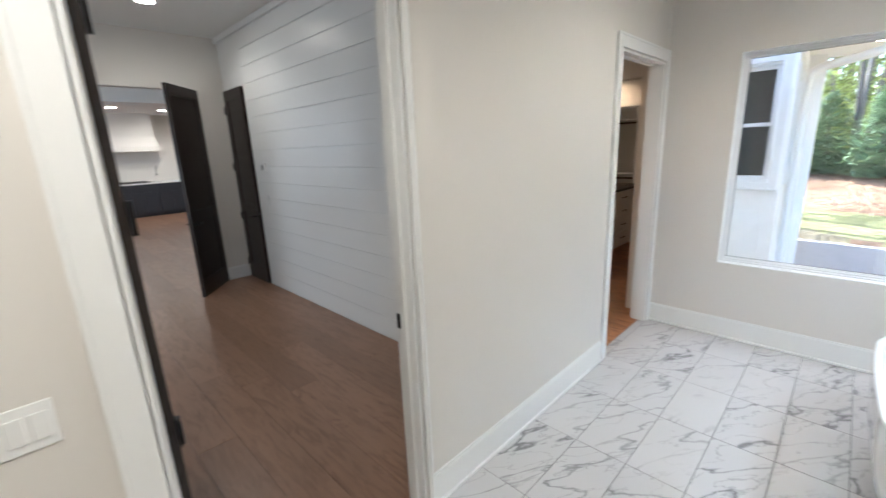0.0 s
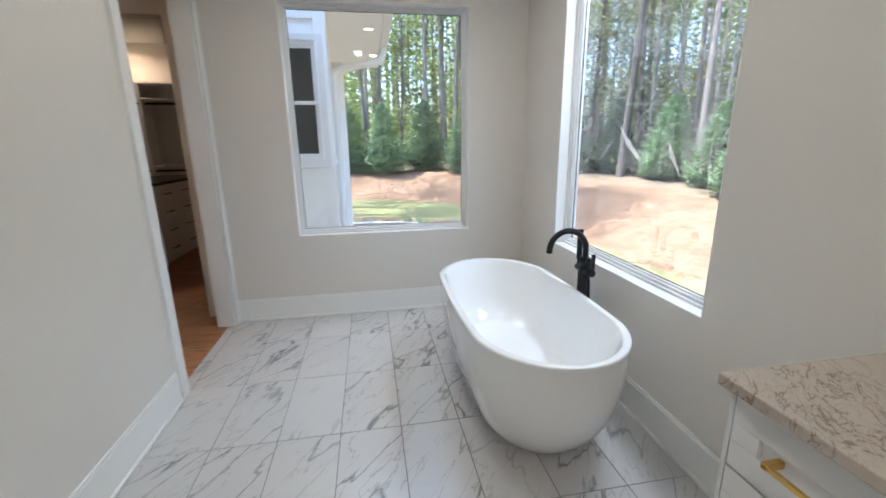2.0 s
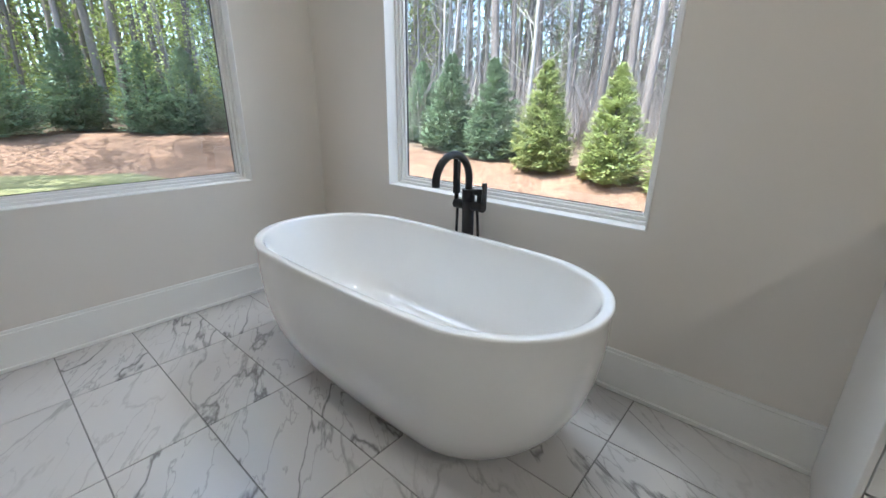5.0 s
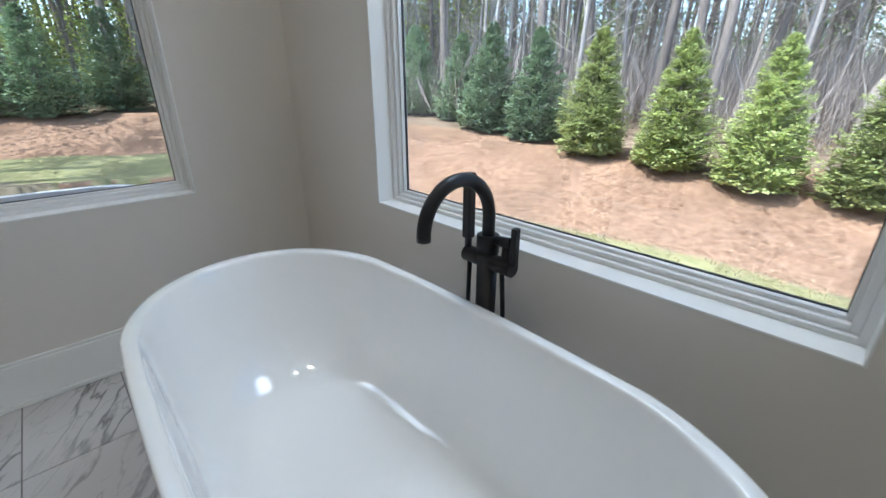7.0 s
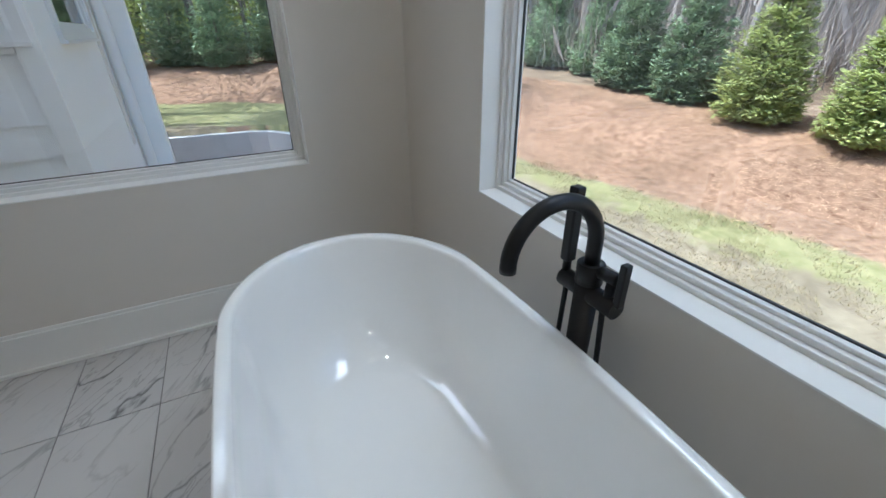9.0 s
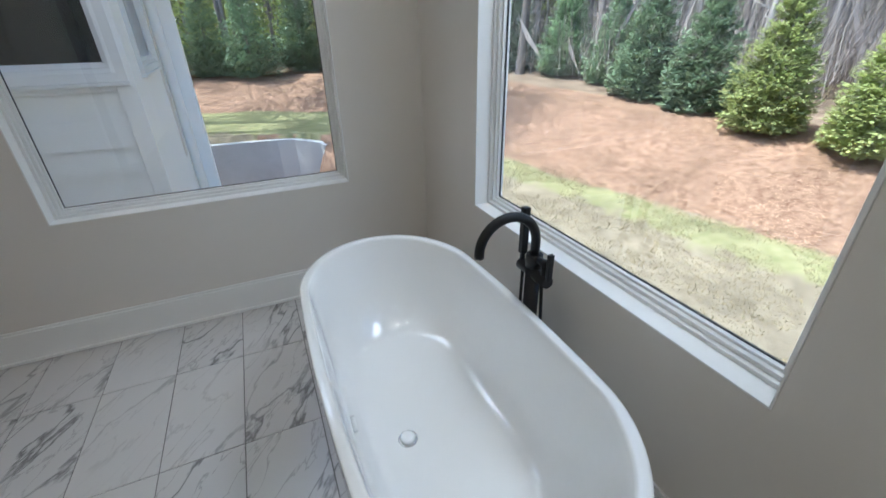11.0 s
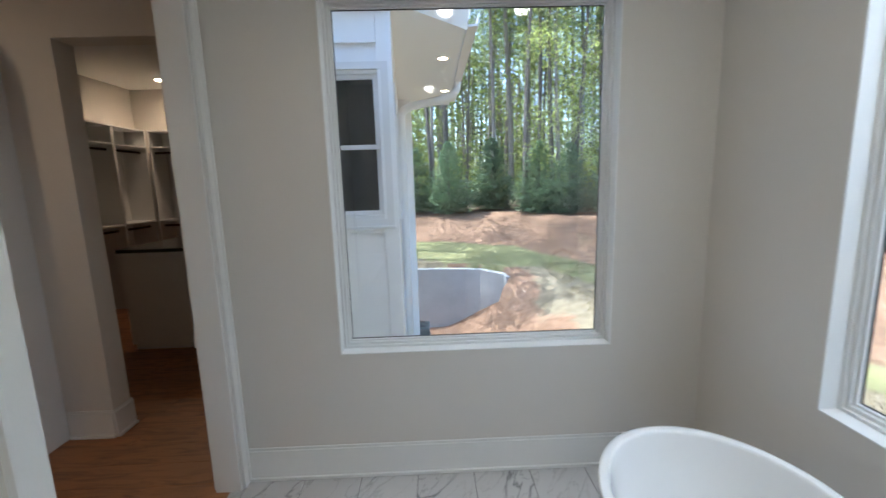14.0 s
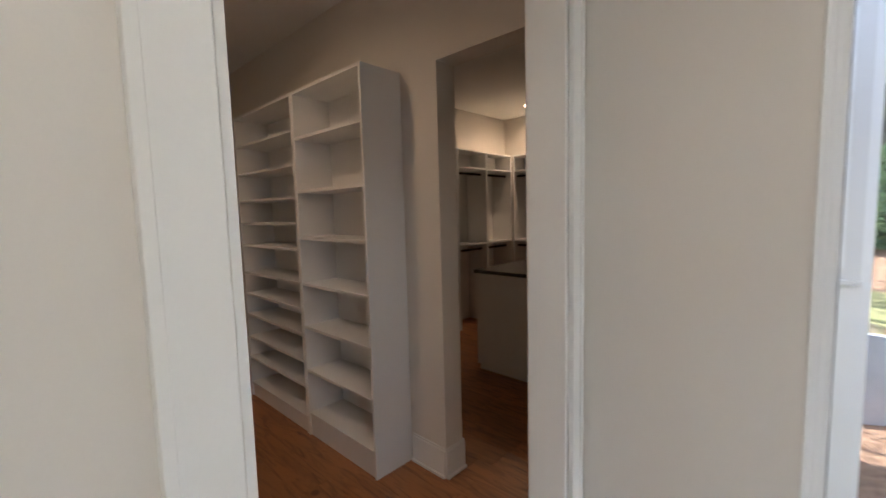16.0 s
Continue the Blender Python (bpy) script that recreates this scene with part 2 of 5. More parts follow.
ACMETAL = mat("condenser_metal", (0.16, 0.17, 0.17), 0.5, vary=0.08, scale=6, bump=0.05)
BARK = mat("bark", (0.22, 0.185, 0.16), 0.95, vary=0.35, scale=3, fine=26, bump=0.9, stretch=(1, 1, 0.22), dist=0.03, per_object=0.35)
PALEBARK = mat("pale_bark", (0.37, 0.335, 0.30), 0.95, vary=0.3, scale=3, fine=22, bump=0.7, stretch=(1, 1, 0.25), dist=0.02, per_object=0.3)
BLUESPRUCE = mat("blue_spruce_needles", (0.29, 0.39, 0.23), 0.7, vary=0.25, scale=2.5, fine=30, bump=0.0, per_island=0.22, per_object=0.2, translucent=0.3)
SPRUCE = mat("spruce_needles", (0.42, 0.47, 0.19), 0.7, vary=0.25, scale=2.5, fine=30, bump=0.0, per_island=0.22, per_object=0.25, translucent=0.42)
HOLLY = mat("holly_leaves", (0.23, 0.32, 0.19), 0.5, vary=0.25, scale=2.5, fine=30, bump=0.0, per_island=0.3, per_object=0.2, translucent=0.2)
SPRING = mat("spring_leaves", (0.52, 0.58, 0.18), 0.7, vary=0.25, scale=1.5, fine=20, bump=0.0, per_island=0.5, per_object=0.3, translucent=0.5)
PINE = mat("pine_needles", (0.26, 0.33, 0.13), 0.7, vary=0.25, scale=1.5, fine=20, bump=0.0, per_island=0.5, per_object=0.25, translucent=0.3)
TWIG = mat("bare_twigs", (0.36, 0.31, 0.27), 0.9, vary=0.2, scale=4, bump=0.0, per_island=0.4, per_object=0.2)
DRYGRASS = mat("dry_grass", (0.34, 0.285, 0.16), 0.9, vary=0.3, scale=3, bump=0.0, per_island=0.5, translucent=0.2)
STRAW = mat("pine_straw", (0.52, 0.35, 0.22), 0.9, vary=0.3, scale=4, bump=0.0, per_island=0.5)


def ground_material():
    m = bpy.data.materials.new("ground_cover")
    m.use_nodes = True
    nt = m.node_tree
    b = nt.nodes["Principled BSDF"]
    b.inputs["Roughness"].default_value = 0.95
    b.inputs["Specular IOR Level"].default_value = 0.1
    co = nt.nodes.new("ShaderNodeTexCoord")
    at = nt.nodes.new("ShaderNodeAttribute")
    at.attribute_name = "cover"
    sp = nt.nodes.new("ShaderNodeSeparateColor")
    nt.links.new(at.outputs["Color"], sp.inputs[0])

    def tex(scale, detail, a, bcol, lo=0.35, hi=0.65, stretch=(1, 1, 1), turn=0.0):
        mp = nt.nodes.new("ShaderNodeMapping")
        mp.inputs["Scale"].default_value = stretch
        mp.inputs["Rotation"].default_value = (0, 0, turn)
        n = nt.nodes.new("ShaderNodeTexNoise")
        n.inputs["Scale"].default_value = scale
        n.inputs["Detail"].default_value = detail
        n.inputs["Roughness"].default_value = 0.7
        nt.links.new(co.outputs["Object"], mp.inputs[0])
        nt.links.new(mp.outputs[0], n.inputs["Vector"])
        r = nt.nodes.new("ShaderNodeMapRange")
        r.inputs["From Min"].default_value, r.inputs["From Max"].default_value = lo, hi
        nt.links.new(n.outputs["Fac"], r.inputs["Value"])
        mi = nt.nodes.new("ShaderNodeMix")
        mi.data_type = "RGBA"
        mi.inputs["A"].default_value = (*a, 1)
        mi.inputs["B"].default_value = (*bcol, 1)
        nt.links.new(r.outputs[0], mi.inputs["Factor"])
        return mi.outputs["Result"], n.outputs["Fac"]

    straw, h1 = tex(7.0, 14, (0.13, 0.070, 0.043), (0.38, 0.25, 0.165), 0.30, 0.70)
    lawn, h2 = tex(4.0, 12, (0.16, 0.130, 0.085), (0.30, 0.255, 0.175))
    green, h3 = tex(5.0, 12, (0.15, 0.16, 0.06), (0.32, 0.295, 0.155), 0.3, 0.65)
    woods, h4 = tex(2.5, 10, (0.14, 0.10, 0.07), (0.30, 0.23, 0.16))
    last = lawn
    edge = nt.nodes.new("ShaderNodeTexNoise")
    edge.inputs["Scale"].default_value = 3.5
    edge.inputs["Detail"].default_value = 8
    nt.links.new(co.outputs["Object"], edge.inputs["Vector"])
    for channel, colour in (("Green", green), ("Red", straw), ("Blue", woods)):
        ad = nt.nodes.new("ShaderNodeMath")
        ad.operation = "ADD"
        nt.links.new(sp.outputs[channel], ad.inputs[0])
        nt.links.new(edge.outputs["Fac"], ad.inputs[1])
        r = nt.nodes.new("ShaderNodeMapRange")
        r.inputs["From Min"].default_value, r.inputs["From Max"].default_value = 0.88, 1.12
        nt.links.new(ad.outputs[0], r.inputs["Value"])
        mi = nt.nodes.new("ShaderNodeMix")
        mi.data_type = "RGBA"
        nt.links.new(r.outputs[0], mi.inputs["Factor"])
        nt.links.new(last, mi.inputs["A"])
        nt.links.new(colour, mi.inputs["B"])
        last = mi.outputs["Result"]
    wide = nt.nodes.new("ShaderNodeTexNoise")
    wide.inputs["Scale"].default_value = 0.9
    wide.inputs["Detail"].default_value = 4
    nt.links.new(co.outputs["Object"], wide.inputs["Vector"])
    wr = nt.nodes.new("ShaderNodeMapRange")
    wr.inputs["From Min"].default_value, wr.inputs["From Max"].default_value = 0.3, 0.7
    wr.inputs["To Min"].default_value, wr.inputs["To Max"].default_value = 0.74, 1.16
    nt.links.new(wide.outputs["Fac"], wr.inputs["Value"])
    ws = nt.nodes.new("ShaderNodeVectorMath")
    ws.operation = "SCALE"
    nt.links.new(last, ws.inputs[0])
    nt.links.new(wr.outputs[0], ws.inputs["Scale"])
    nt.links.new(ws.outputs[0], b.inputs["Base Color"])
    bu = nt.nodes.new("ShaderNodeBump")
    bu.inputs["Strength"].default_value = 0.4
    bu.inputs["Distance"].default_value = 0.05
    nt.links.new(h1, bu.inputs["Height"])
    nt.links.new(bu.outputs[0], b.inputs["Normal"])
    return m


GROUND = ground_material()


# ---- mesh helpers ----
def box(bm, lo, hi, bevel=0.0):
    lo, hi = Vector(lo), Vector(hi)
    vs = [bm.verts.new((x, y, z)) for x in (lo.x, hi.x) for y in (lo.y, hi.y) for z in (lo.z, hi.z)]
    fs = [bm.faces.new([vs[i] for i in f]) for f in ((0, 1, 3, 2), (4, 6, 7, 5), (0, 4, 5, 1), (2, 3, 7, 6), (0, 2, 6, 4), (1, 5, 7, 3))]
    if bevel:
        es = list({e for f in fs for e in f.edges})
        bmesh.ops.bevel(bm, geom=es, offset=bevel, segments=2, affect="EDGES", profile=0.5)
    return bm


def tube(bm, pts, radii, sides=12, cap=True):
    """A round bar along points; radii one number or one a point."""
    pts = [Vector(p) for p in pts]
    if not hasattr(radii, "__len__"):
        radii = [radii] * len(pts)
    rings = []
    up = Vector((0, 0, 1))
    d0 = (pts[1] - pts[0]).normalized()
    side = d0.cross(up if abs(d0.z) < 0.95 else Vector((1, 0, 0))).normalized()
    for i, p in enumerate(pts):
        d = (pts[min(i + 1, len(pts) - 1)] - pts[max(i - 1, 0)]).normalized()
        side = (side - d * side.dot(d)).normalized()
        o = d.cross(side)
        rings.append([bm.verts.new(p + radii[i] * (math.cos(a) * side + math.sin(a) * o)) for a in (2 * math.pi * k / sides for k in range(sides))])
    for a, b in zip(rings, rings[1:]):
        for k in range(sides):
            f = bm.faces.new((a[k], a[(k + 1) % sides], b[(k + 1) % sides], b[k]))
            f.smooth = True
    if cap:
        bm.faces.new(rings[0][::-1])
        bm.faces.new(rings[-1])
    return bm


def rings_mesh(bm, rings, close_ends=True):
    vr = [[bm.verts.new(p) for p in r] for r in rings]
    for a, b in zip(vr, vr[1:]):
        n = len(a)
        for k in range(n):
            f = bm.faces.new((a[k], a[(k + 1) % n], b[(k + 1) % n], b[k]))
            f.smooth = True
    if close_ends:
        bm.faces.new(vr[0][::-1])
        bm.faces.new(vr[-1])
    return bm


def mesh_of(name, bm, material):
    bmesh.ops.recalc_face_normals(bm, faces=bm.faces)
    me = bpy.data.meshes.new(name)
    bm.to_mesh(me)
    bm.free()
    me.materials.append(material)
    return me


def part(name, bm, material, parent, label=""):
    ob = new(name, mesh_of(name, bm, material))
    ob.parent = parent
    if label:
        ob["label"] = label
    return ob


def thing(name, bm, material, label, category, group="", kind=""):
    return tagged(new(name, mesh_of(name, bm, material)), label, category, group, kind)


def empty(name, at, label, category, group="", kind=""):
    ob = new(name)
    ob.location = at
    return tagged(ob, label, category, group, kind)


def B(*boxes, bevel=0.0):
    bm = bmesh.new()
    for lo, hi in boxes:
        box(bm, lo, hi, bevel)
    return bm


def structure(name, bm, material, label, category="wall"):
    return thing(name, bm, material, label, category, kind="structure")


# ---- plan ----
XW, XE, YN, YS = -1.27, 1.185, 4.0, -2.35
T = 0.13
CL, CR, DH = 2.97, 3.925, 2.45
BL, BR = -0.13, 0.872
SILL, HEAD = 0.697, 2.45
CEILING = 3.05
W1 = (-0.722, 0.702)
W2 = (1.922, 3.327)
SHIP_Y = 1.97
BED_X = -6.42
BED_H = 3.36

# walls of the bathroom
structure("wall_west", B(
    ((XW - T, YS, 0), (XW, BL, CEILING)), ((XW - T, BL, DH), (XW, BR, CEILING)), ((XW - T, BR, 0), (XW, CL, CEILING)),
    ((XW - T, CL, DH), (XW, CR, CEILING)), ((XW - T, CR, 0), (XW, YN + 0.16, CEILING))), PAINT, "warm white painted bathroom wall with two cased doorways")
structure("wall_north", B(
    ((XW, YN, 0), (W1[0], YN + 0.16, CEILING)), ((W1[0], YN, 0), (W1[1], YN + 0.16, SILL)), ((W1[0], YN, HEAD), (W1[1], YN + 0.16, CEILING)),
    ((W1[1], YN, 0), (XE + 0.16, YN + 0.16, CEILING))), PAINT, "warm white painted wall with a large picture window")
structure("wall_east", B(
    ((XE, YS, 0), (XE + 0.16, W2[0], CEILING)), ((XE, W2[0], 0), (XE + 0.16, W2[1], SILL)), ((XE, W2[0], HEAD), (XE + 0.16, W2[1], CEILING)),
    ((XE, W2[1], 0), (XE + 0.16, YN, CEILING))), PAINT, "warm white painted wall with a large picture window over the tub")
structure("wall_south", B(((XW - T, YS - 0.15, 0), (XE + 0.16, YS, CEILING))), PAINT, "plain white painted wall closing the bathroom")
structure("ceiling", B(((XW - T, YS - 0.15, CEILING), (XE + 0.16, YN + 0.16, CEILING + 0.12))), CEIL, "flat white painted bathroom ceiling", "ceiling")


def baseboard(name, runs, label):
    """runs: (axis, wall coordinate, from, to, into the room)"""
    bm = bmesh.new()
    for axis, c, a, b, d in runs:
        for th, z0, z1 in ((0.014, 0.004, 0.172), (0.009, 0.172, 0.187), (0.026, 0.002, 0.019)):
            lo, hi = sorted((c, c + d * th))
            if axis == "x":
                box(bm, (lo, a, z0), (hi, b, z1), 0.002)
            else:
                box(bm, (a, lo, z0), (b, hi, z1), 0.002)
    return structure(name, bm, TRIM, label, "baseboard")


baseboard("baseboard", [("x", XW, YS, BL - 0.1, 1), ("x", XW, BR + 0.036, CL - 0.099, 1), ("y", YN, XW + 0.02, XE, -1), ("x", XE, 1.301, YN - 0.03, -1)], "tall white painted baseboard with shoe moulding")


def casing(name, x, d, y0, y1, h, label, w1=0.095):
    """Flat casing round a doorway in a wall along y, on the face x, standing out by d."""
    bm = bmesh.new()
    w = 0.095
    lo, hi = sorted((x, x + d))
    box(bm, (lo, y0 - w, 0), (hi, y0 - 0.006, h + w), 0.003)
    box(bm, (lo, y1 + 0.006, 0), (hi, y1 + w1, h + w), 0.003)
    box(bm, (lo, y0 - 0.006, h + 0.006), (hi, y1 + 0.006, h + w), 0.003)
    lo2, hi2 = sorted((x, x + d * 1.35))
    box(bm, (lo2, y0 - w - 0.004, 0), (hi2, y0 - w + 0.012, h + w + 0.004), 0.002)
    box(bm, (lo2, y1 + w1 - 0.012, 0), (hi2, y1 + w1 + 0.004, h + w + 0.004), 0.002)
    box(bm, (lo2, y0 - w, h + w - 0.012), (hi2, y1 + w1, h + w + 0.004), 0.002)
    return structure(name, bm, TRIM, label, "trim")


casing("trim_closet_door", XW, 0.018, CL, CR, DH, "white painted flat casing round the closet doorway", 0.058)
casing("trim_bedroom_door", XW, 0.018, BL, BR, DH, "white painted flat casing round the bedroom doorway", 0.030)
casing("trim_closet_inside", XW - T, -0.018, CL, CR, DH, "white painted casing on the closet side of the doorway")
# jambs: the closet one is split by the slot of a pocket door
structure("jamb_closet", B(
    ((XW - T, CL - 0.006, 0), (XW - 0.088, CL + 0.014, DH)), ((XW - 0.042, CL - 0.006, 0), (XW, CL + 0.014, DH)),
    ((XW - T, CR - 0.014, 0), (XW, CR + 0.006, DH)),
    ((XW - T, CL, DH - 0.014), (XW - 0.088, CR, DH + 0.006)), ((XW - 0.042, CL, DH - 0.014), (XW, CR, DH + 0.006)), bevel=0.0015), TRIM, "white jamb with the slot of a pocket door", "trim")
structure("jamb_bedroom", B(
    ((XW - T, BL - 0.006, 0), (XW, BL + 0.014, DH)), ((XW - T, BR - 0.014, 0), (XW, BR + 0.006, DH)), ((XW - T, BL + 0.014, DH - 0.014), (XW, BR - 0.014, DH + 0.006)),
    ((XW - 0.085, BR - 0.027, 0), (XW - 0.05, BR - 0.014, DH - 0.014)), ((XW - 0.085, BL + 0.014, 0), (XW - 0.05, BL + 0.027, DH - 0.014)), bevel=0.0015), TRIM, "white door jamb with stop strips", "trim")
strike = thing("strike_plate", B(((XW - 0.125, BR - 0.0165, 0.985), (XW - 0.09, BR - 0.0135, 1.06)), bevel=0.001), BLACK, "small black strike plate on the white door jamb", "strike plate")
# solid black patch on the plate, painted for the shade inside the latch hole
part("latch_hole_shade", B(((XW - 0.115, BR - 0.0175, 1.0), (XW - 0.10, BR - 0.0163, 1.03))), GASKET, strike)

switch = thing("light_switch", B(((XW, -0.43, 1.14), (XW + 0.006, -0.315, 1.26)), bevel=0.002), TRIM, "white two-gang light switch plate on the wall", "light switch")
for y in (-0.405, -0.36):
    part("rocker", B(((XW + 0.006, y, 1.165), (XW + 0.011, y + 0.034, 1.235)), bevel=0.0015), TRIM, switch)


# ---- windows ----
def picture_window(name, to_world, w, label):
    """Fixed window; local x along the wall, y outwards, z up; to_world maps local points."""
    root = empty(name, (0, 0, 0), label, "window", kind="structure")
    root.matrix_world = to_world

    def ring(inset0, inset1, y0, y1, bev=0.002):
        bm = bmesh.new()
        a, b, z0, z1 = inset0, inset1, SILL, HEAD
        box(bm, (a, y0, z0 + a), (b, y1, z1 - a), bev)
        box(bm, (w - b, y0, z0 + a), (w - a, y1, z1 - a), bev)
        box(bm, (b, y0, z0 + a), (w - b, y1, z0 + b), bev)
        box(bm, (b, y0, z1 - b), (w - b, y1, z1 - a), bev)
        return bm
    part("window_frame", ring(0.001, 0.019, 0.068, 0.138), VINYL, root, "white vinyl outer frame")
    part("sash_frame", ring(0.019, 0.034, 0.082, 0.132), VINYL, root, "white vinyl inner frame")
    part("glazing_bead", ring(0.034, 0.044, 0.096, 0.126), VINYL, root, "white glazing bead")
    part("gasket", ring(0.044, 0.0465, 0.111, 0.122, 0.0004), GASKET, root, "black rubber gasket line")
    pane = part("pane", B(((0.046, 0.114, SILL + 0.046), (w - 0.046, 0.118, HEAD - 0.046))), GLASS, root, "clear glass")
    pane.visible_shadow = False
    part("window_return", ring(0.0005, 0.006, -0.002, 0.068, 0.001), TRIM, root, "white painted return round the frame")
    return root


picture_window("window_1", Matrix.Translation((W1[0], YN, 0)), W1[1] - W1[0], "large white picture window in the north wall")
picture_window("window_2", Matrix.Translation((XE, W2[1], 0)) @ pose(0, 0, 0, 0, 0, -90), W2[1] - W2[0], "large white picture window above the bathtub")


# ---- bathtub ----
def tub():
    root = empty("bathtub", (0.648, 2.645, 0), "white oval freestanding acrylic bathtub with slim rim", "bathtub")
    n = 96

    def oval(a, b, z, e):
        """Straight sides with rounded ends; e shapes the ends."""
        side = 0.40 * b
        out = []
        for k in range(n):
            t = 2 * math.pi * (k + 0.5) / n
            c, s = math.cos(t), math.sin(t)
            out.append((a * math.copysign(abs(c) ** (2 / e), c), math.copysign(side + (b - side) * abs(s) ** (2 / e), s) if abs(s) > 0.3 else (s / 0.3) * (side + (b - side) * 0.3 ** (2 / e)), z))
        return out

    H = 0.583
    rings = [oval(0.205, 0.515, 0.0, 2.1), oval(0.224, 0.537, 0.003, 2.1), oval(0.242, 0.558, 0.012, 2.1)]
    for f in (0.05, 0.09, 0.14, 0.22, 0.34, 0.48, 0.62, 0.76, 0.88, 0.96):
        g = 1 - (1 - f) ** 3.1
        rings.append(oval(0.248 + 0.127 * g, 0.566 + 0.231 * g, H * f, 2.1))
    rings += [oval(0.377, 0.800, H - 0.008, 2.1), oval(0.375, 0.798, H - 0.001, 2.1), oval(0.370, 0.792, H, 2.1), oval(0.350, 0.771, H, 2.1), oval(0.345, 0.765, H - 0.003, 2.1), oval(0.342, 0.761, H - 0.012, 2.1)]
    for f in (0.08, 0.2, 0.35, 0.5, 0.63, 0.74, 0.83, 0.90, 0.95, 0.985):
        g = f ** 7
        rings.append(oval(0.341 - 0.040 * f - 0.075 * g, 0.759 - 0.13 * f - 0.10 * g, H - 0.012 - 0.398 * f ** 0.97, 2.1))
    rings += [oval(0.205, 0.505, 0.1745, 2.1), oval(0.16, 0.44, 0.168, 2.1), oval(0.10, 0.30, 0.1645, 2.0), oval(0.05, 0.12, 0.163, 2.0), oval(0.012, 0.02, 0.162, 2)]
    part("shell", rings_mesh(bmesh.new(), rings), ACRYLIC, root)
    bm = bmesh.new()
    c = (-0.115, -0.045)
    circ = lambda r, z: [(c[0] + r * math.cos(2 * math.pi * k / 32), c[1] + r * math.sin(2 * math.pi * k / 32), z) for k in range(32)]
    rings_mesh(bm, [circ(0.036, 0.160), circ(0.036, 0.168), circ(0.031, 0.1715), circ(0.029, 0.168)])
    dr = part("drain", bm, CHROME, root, "chrome drain ring")
    bm = bmesh.new()
    rings_mesh(bm, [circ(0.026, 0.165), circ(0.026, 0.178), circ(0.022, 0.183), circ(0.01, 0.185)])
    part("drain_cap", bm, ACRYLIC, dr, "white push-down cap")
    bm = bmesh.new()
    tube(bm, [(-0.300, -0.045, 0.335), (-0.286, -0.045, 0.335)], [0.026, 0.026], 24)
    part("overflow", bm, ACRYLIC, root, "white round overflow cover")
    return root


tub()


# ---- tub filler ----
def filler():
    px, py = 1.056, 2.648
    root = empty("tub_filler", (px, py, 0), "matte black floor-mounted tub filler with hand shower", "faucet")
    tall = 0.760
    bm = bmesh.new()
    tube(bm, [(0, 0, 0.004), (0, 0, 0.014), (0, 0, 0.018)], [0.055, 0.055, 0.05], 28)
    part("floor_flange", bm, BLACK, root)
    bm = bmesh.new()
    tube(bm, [(0, 0, 0.012), (0, 0, tall - 0.03)], 0.0275, 24)
    tube(bm, [(0, 0, tall - 0.03), (0, 0, tall + 0.016), (0, 0, tall + 0.018)], [0.030, 0.030, 0.028], 24)
    part("column", bm, BLACK, root)
    bm = bmesh.new()
    r = 0.110
    pts = [(0, 0, tall), (0, 0, tall + 0.066)]
    d = Vector((-1, 0, 0))
    for k in range(1, 25):
        a = math.pi * k / 24
        pts.append(d * (r * (1 - math.cos(a))) + Vector((0, 0, tall + 0.066 + r * math.sin(a))))
    e = d * (2 * r)
    pts.append((e.x, e.y, tall + 0.055))
    tube(bm, pts, 0.0165, 18)
    part("spout", bm, BLACK, root, "arched gooseneck spout")
    bm = bmesh.new()
    tube(bm, [(0, -0.085, tall - 0.055), (0, 0.075, tall - 0.055)], 0.022, 24)
    part("valve_body", bm, BLACK, root)
    bm = bmesh.new()
    tube(bm, [(0.0, -0.058, tall - 0.055), (0.004, -0.058, tall + 0.012)], 0.011, 14)
    box(bm, (-0.010, -0.094, tall - 0.045), (0.010, -0.078, tall + 0.055), 0.003)
    tube(bm, [(0.0, -0.03, tall + 0.008), (0.0, -0.075, tall + 0.012)], 0.014, 16)
    part("lever_handle", bm, BLACK, root)
    bm = bmesh.new()
    tube(bm, [(0, 0.070, tall - 0.035), (0, 0.070, tall + 0.06)], 0.010, 14)
    box(bm, (-0.013, 0.057, tall - 0.01), (0.013, 0.083, tall + 0.168), 0.004)
    part("hand_shower", bm, BLACK, root, "slim bar-shaped hand shower")
    bm = bmesh.new()
    for y0, swing in ((0.062, 0.02), (-0.05, 0.012)):
        pts = [(0.0, y0, tall - 0.06)]
        for k in range(1, 13):
            f = k / 12
            pts.append((0.012 * math.sin(f * 3.1), y0 + swing * math.sin(f * 2.6) * (1 if y0 > 0 else -1), tall - 0.06 - 0.72 * f))
        tube(bm, pts, 0.0065, 10)
    part("hose", bm, BLACK, root, "black flexible hose")
    return root


filler()


# ---- vanity ----
VX, VY, VT = 0.668, 1.318, 0.872


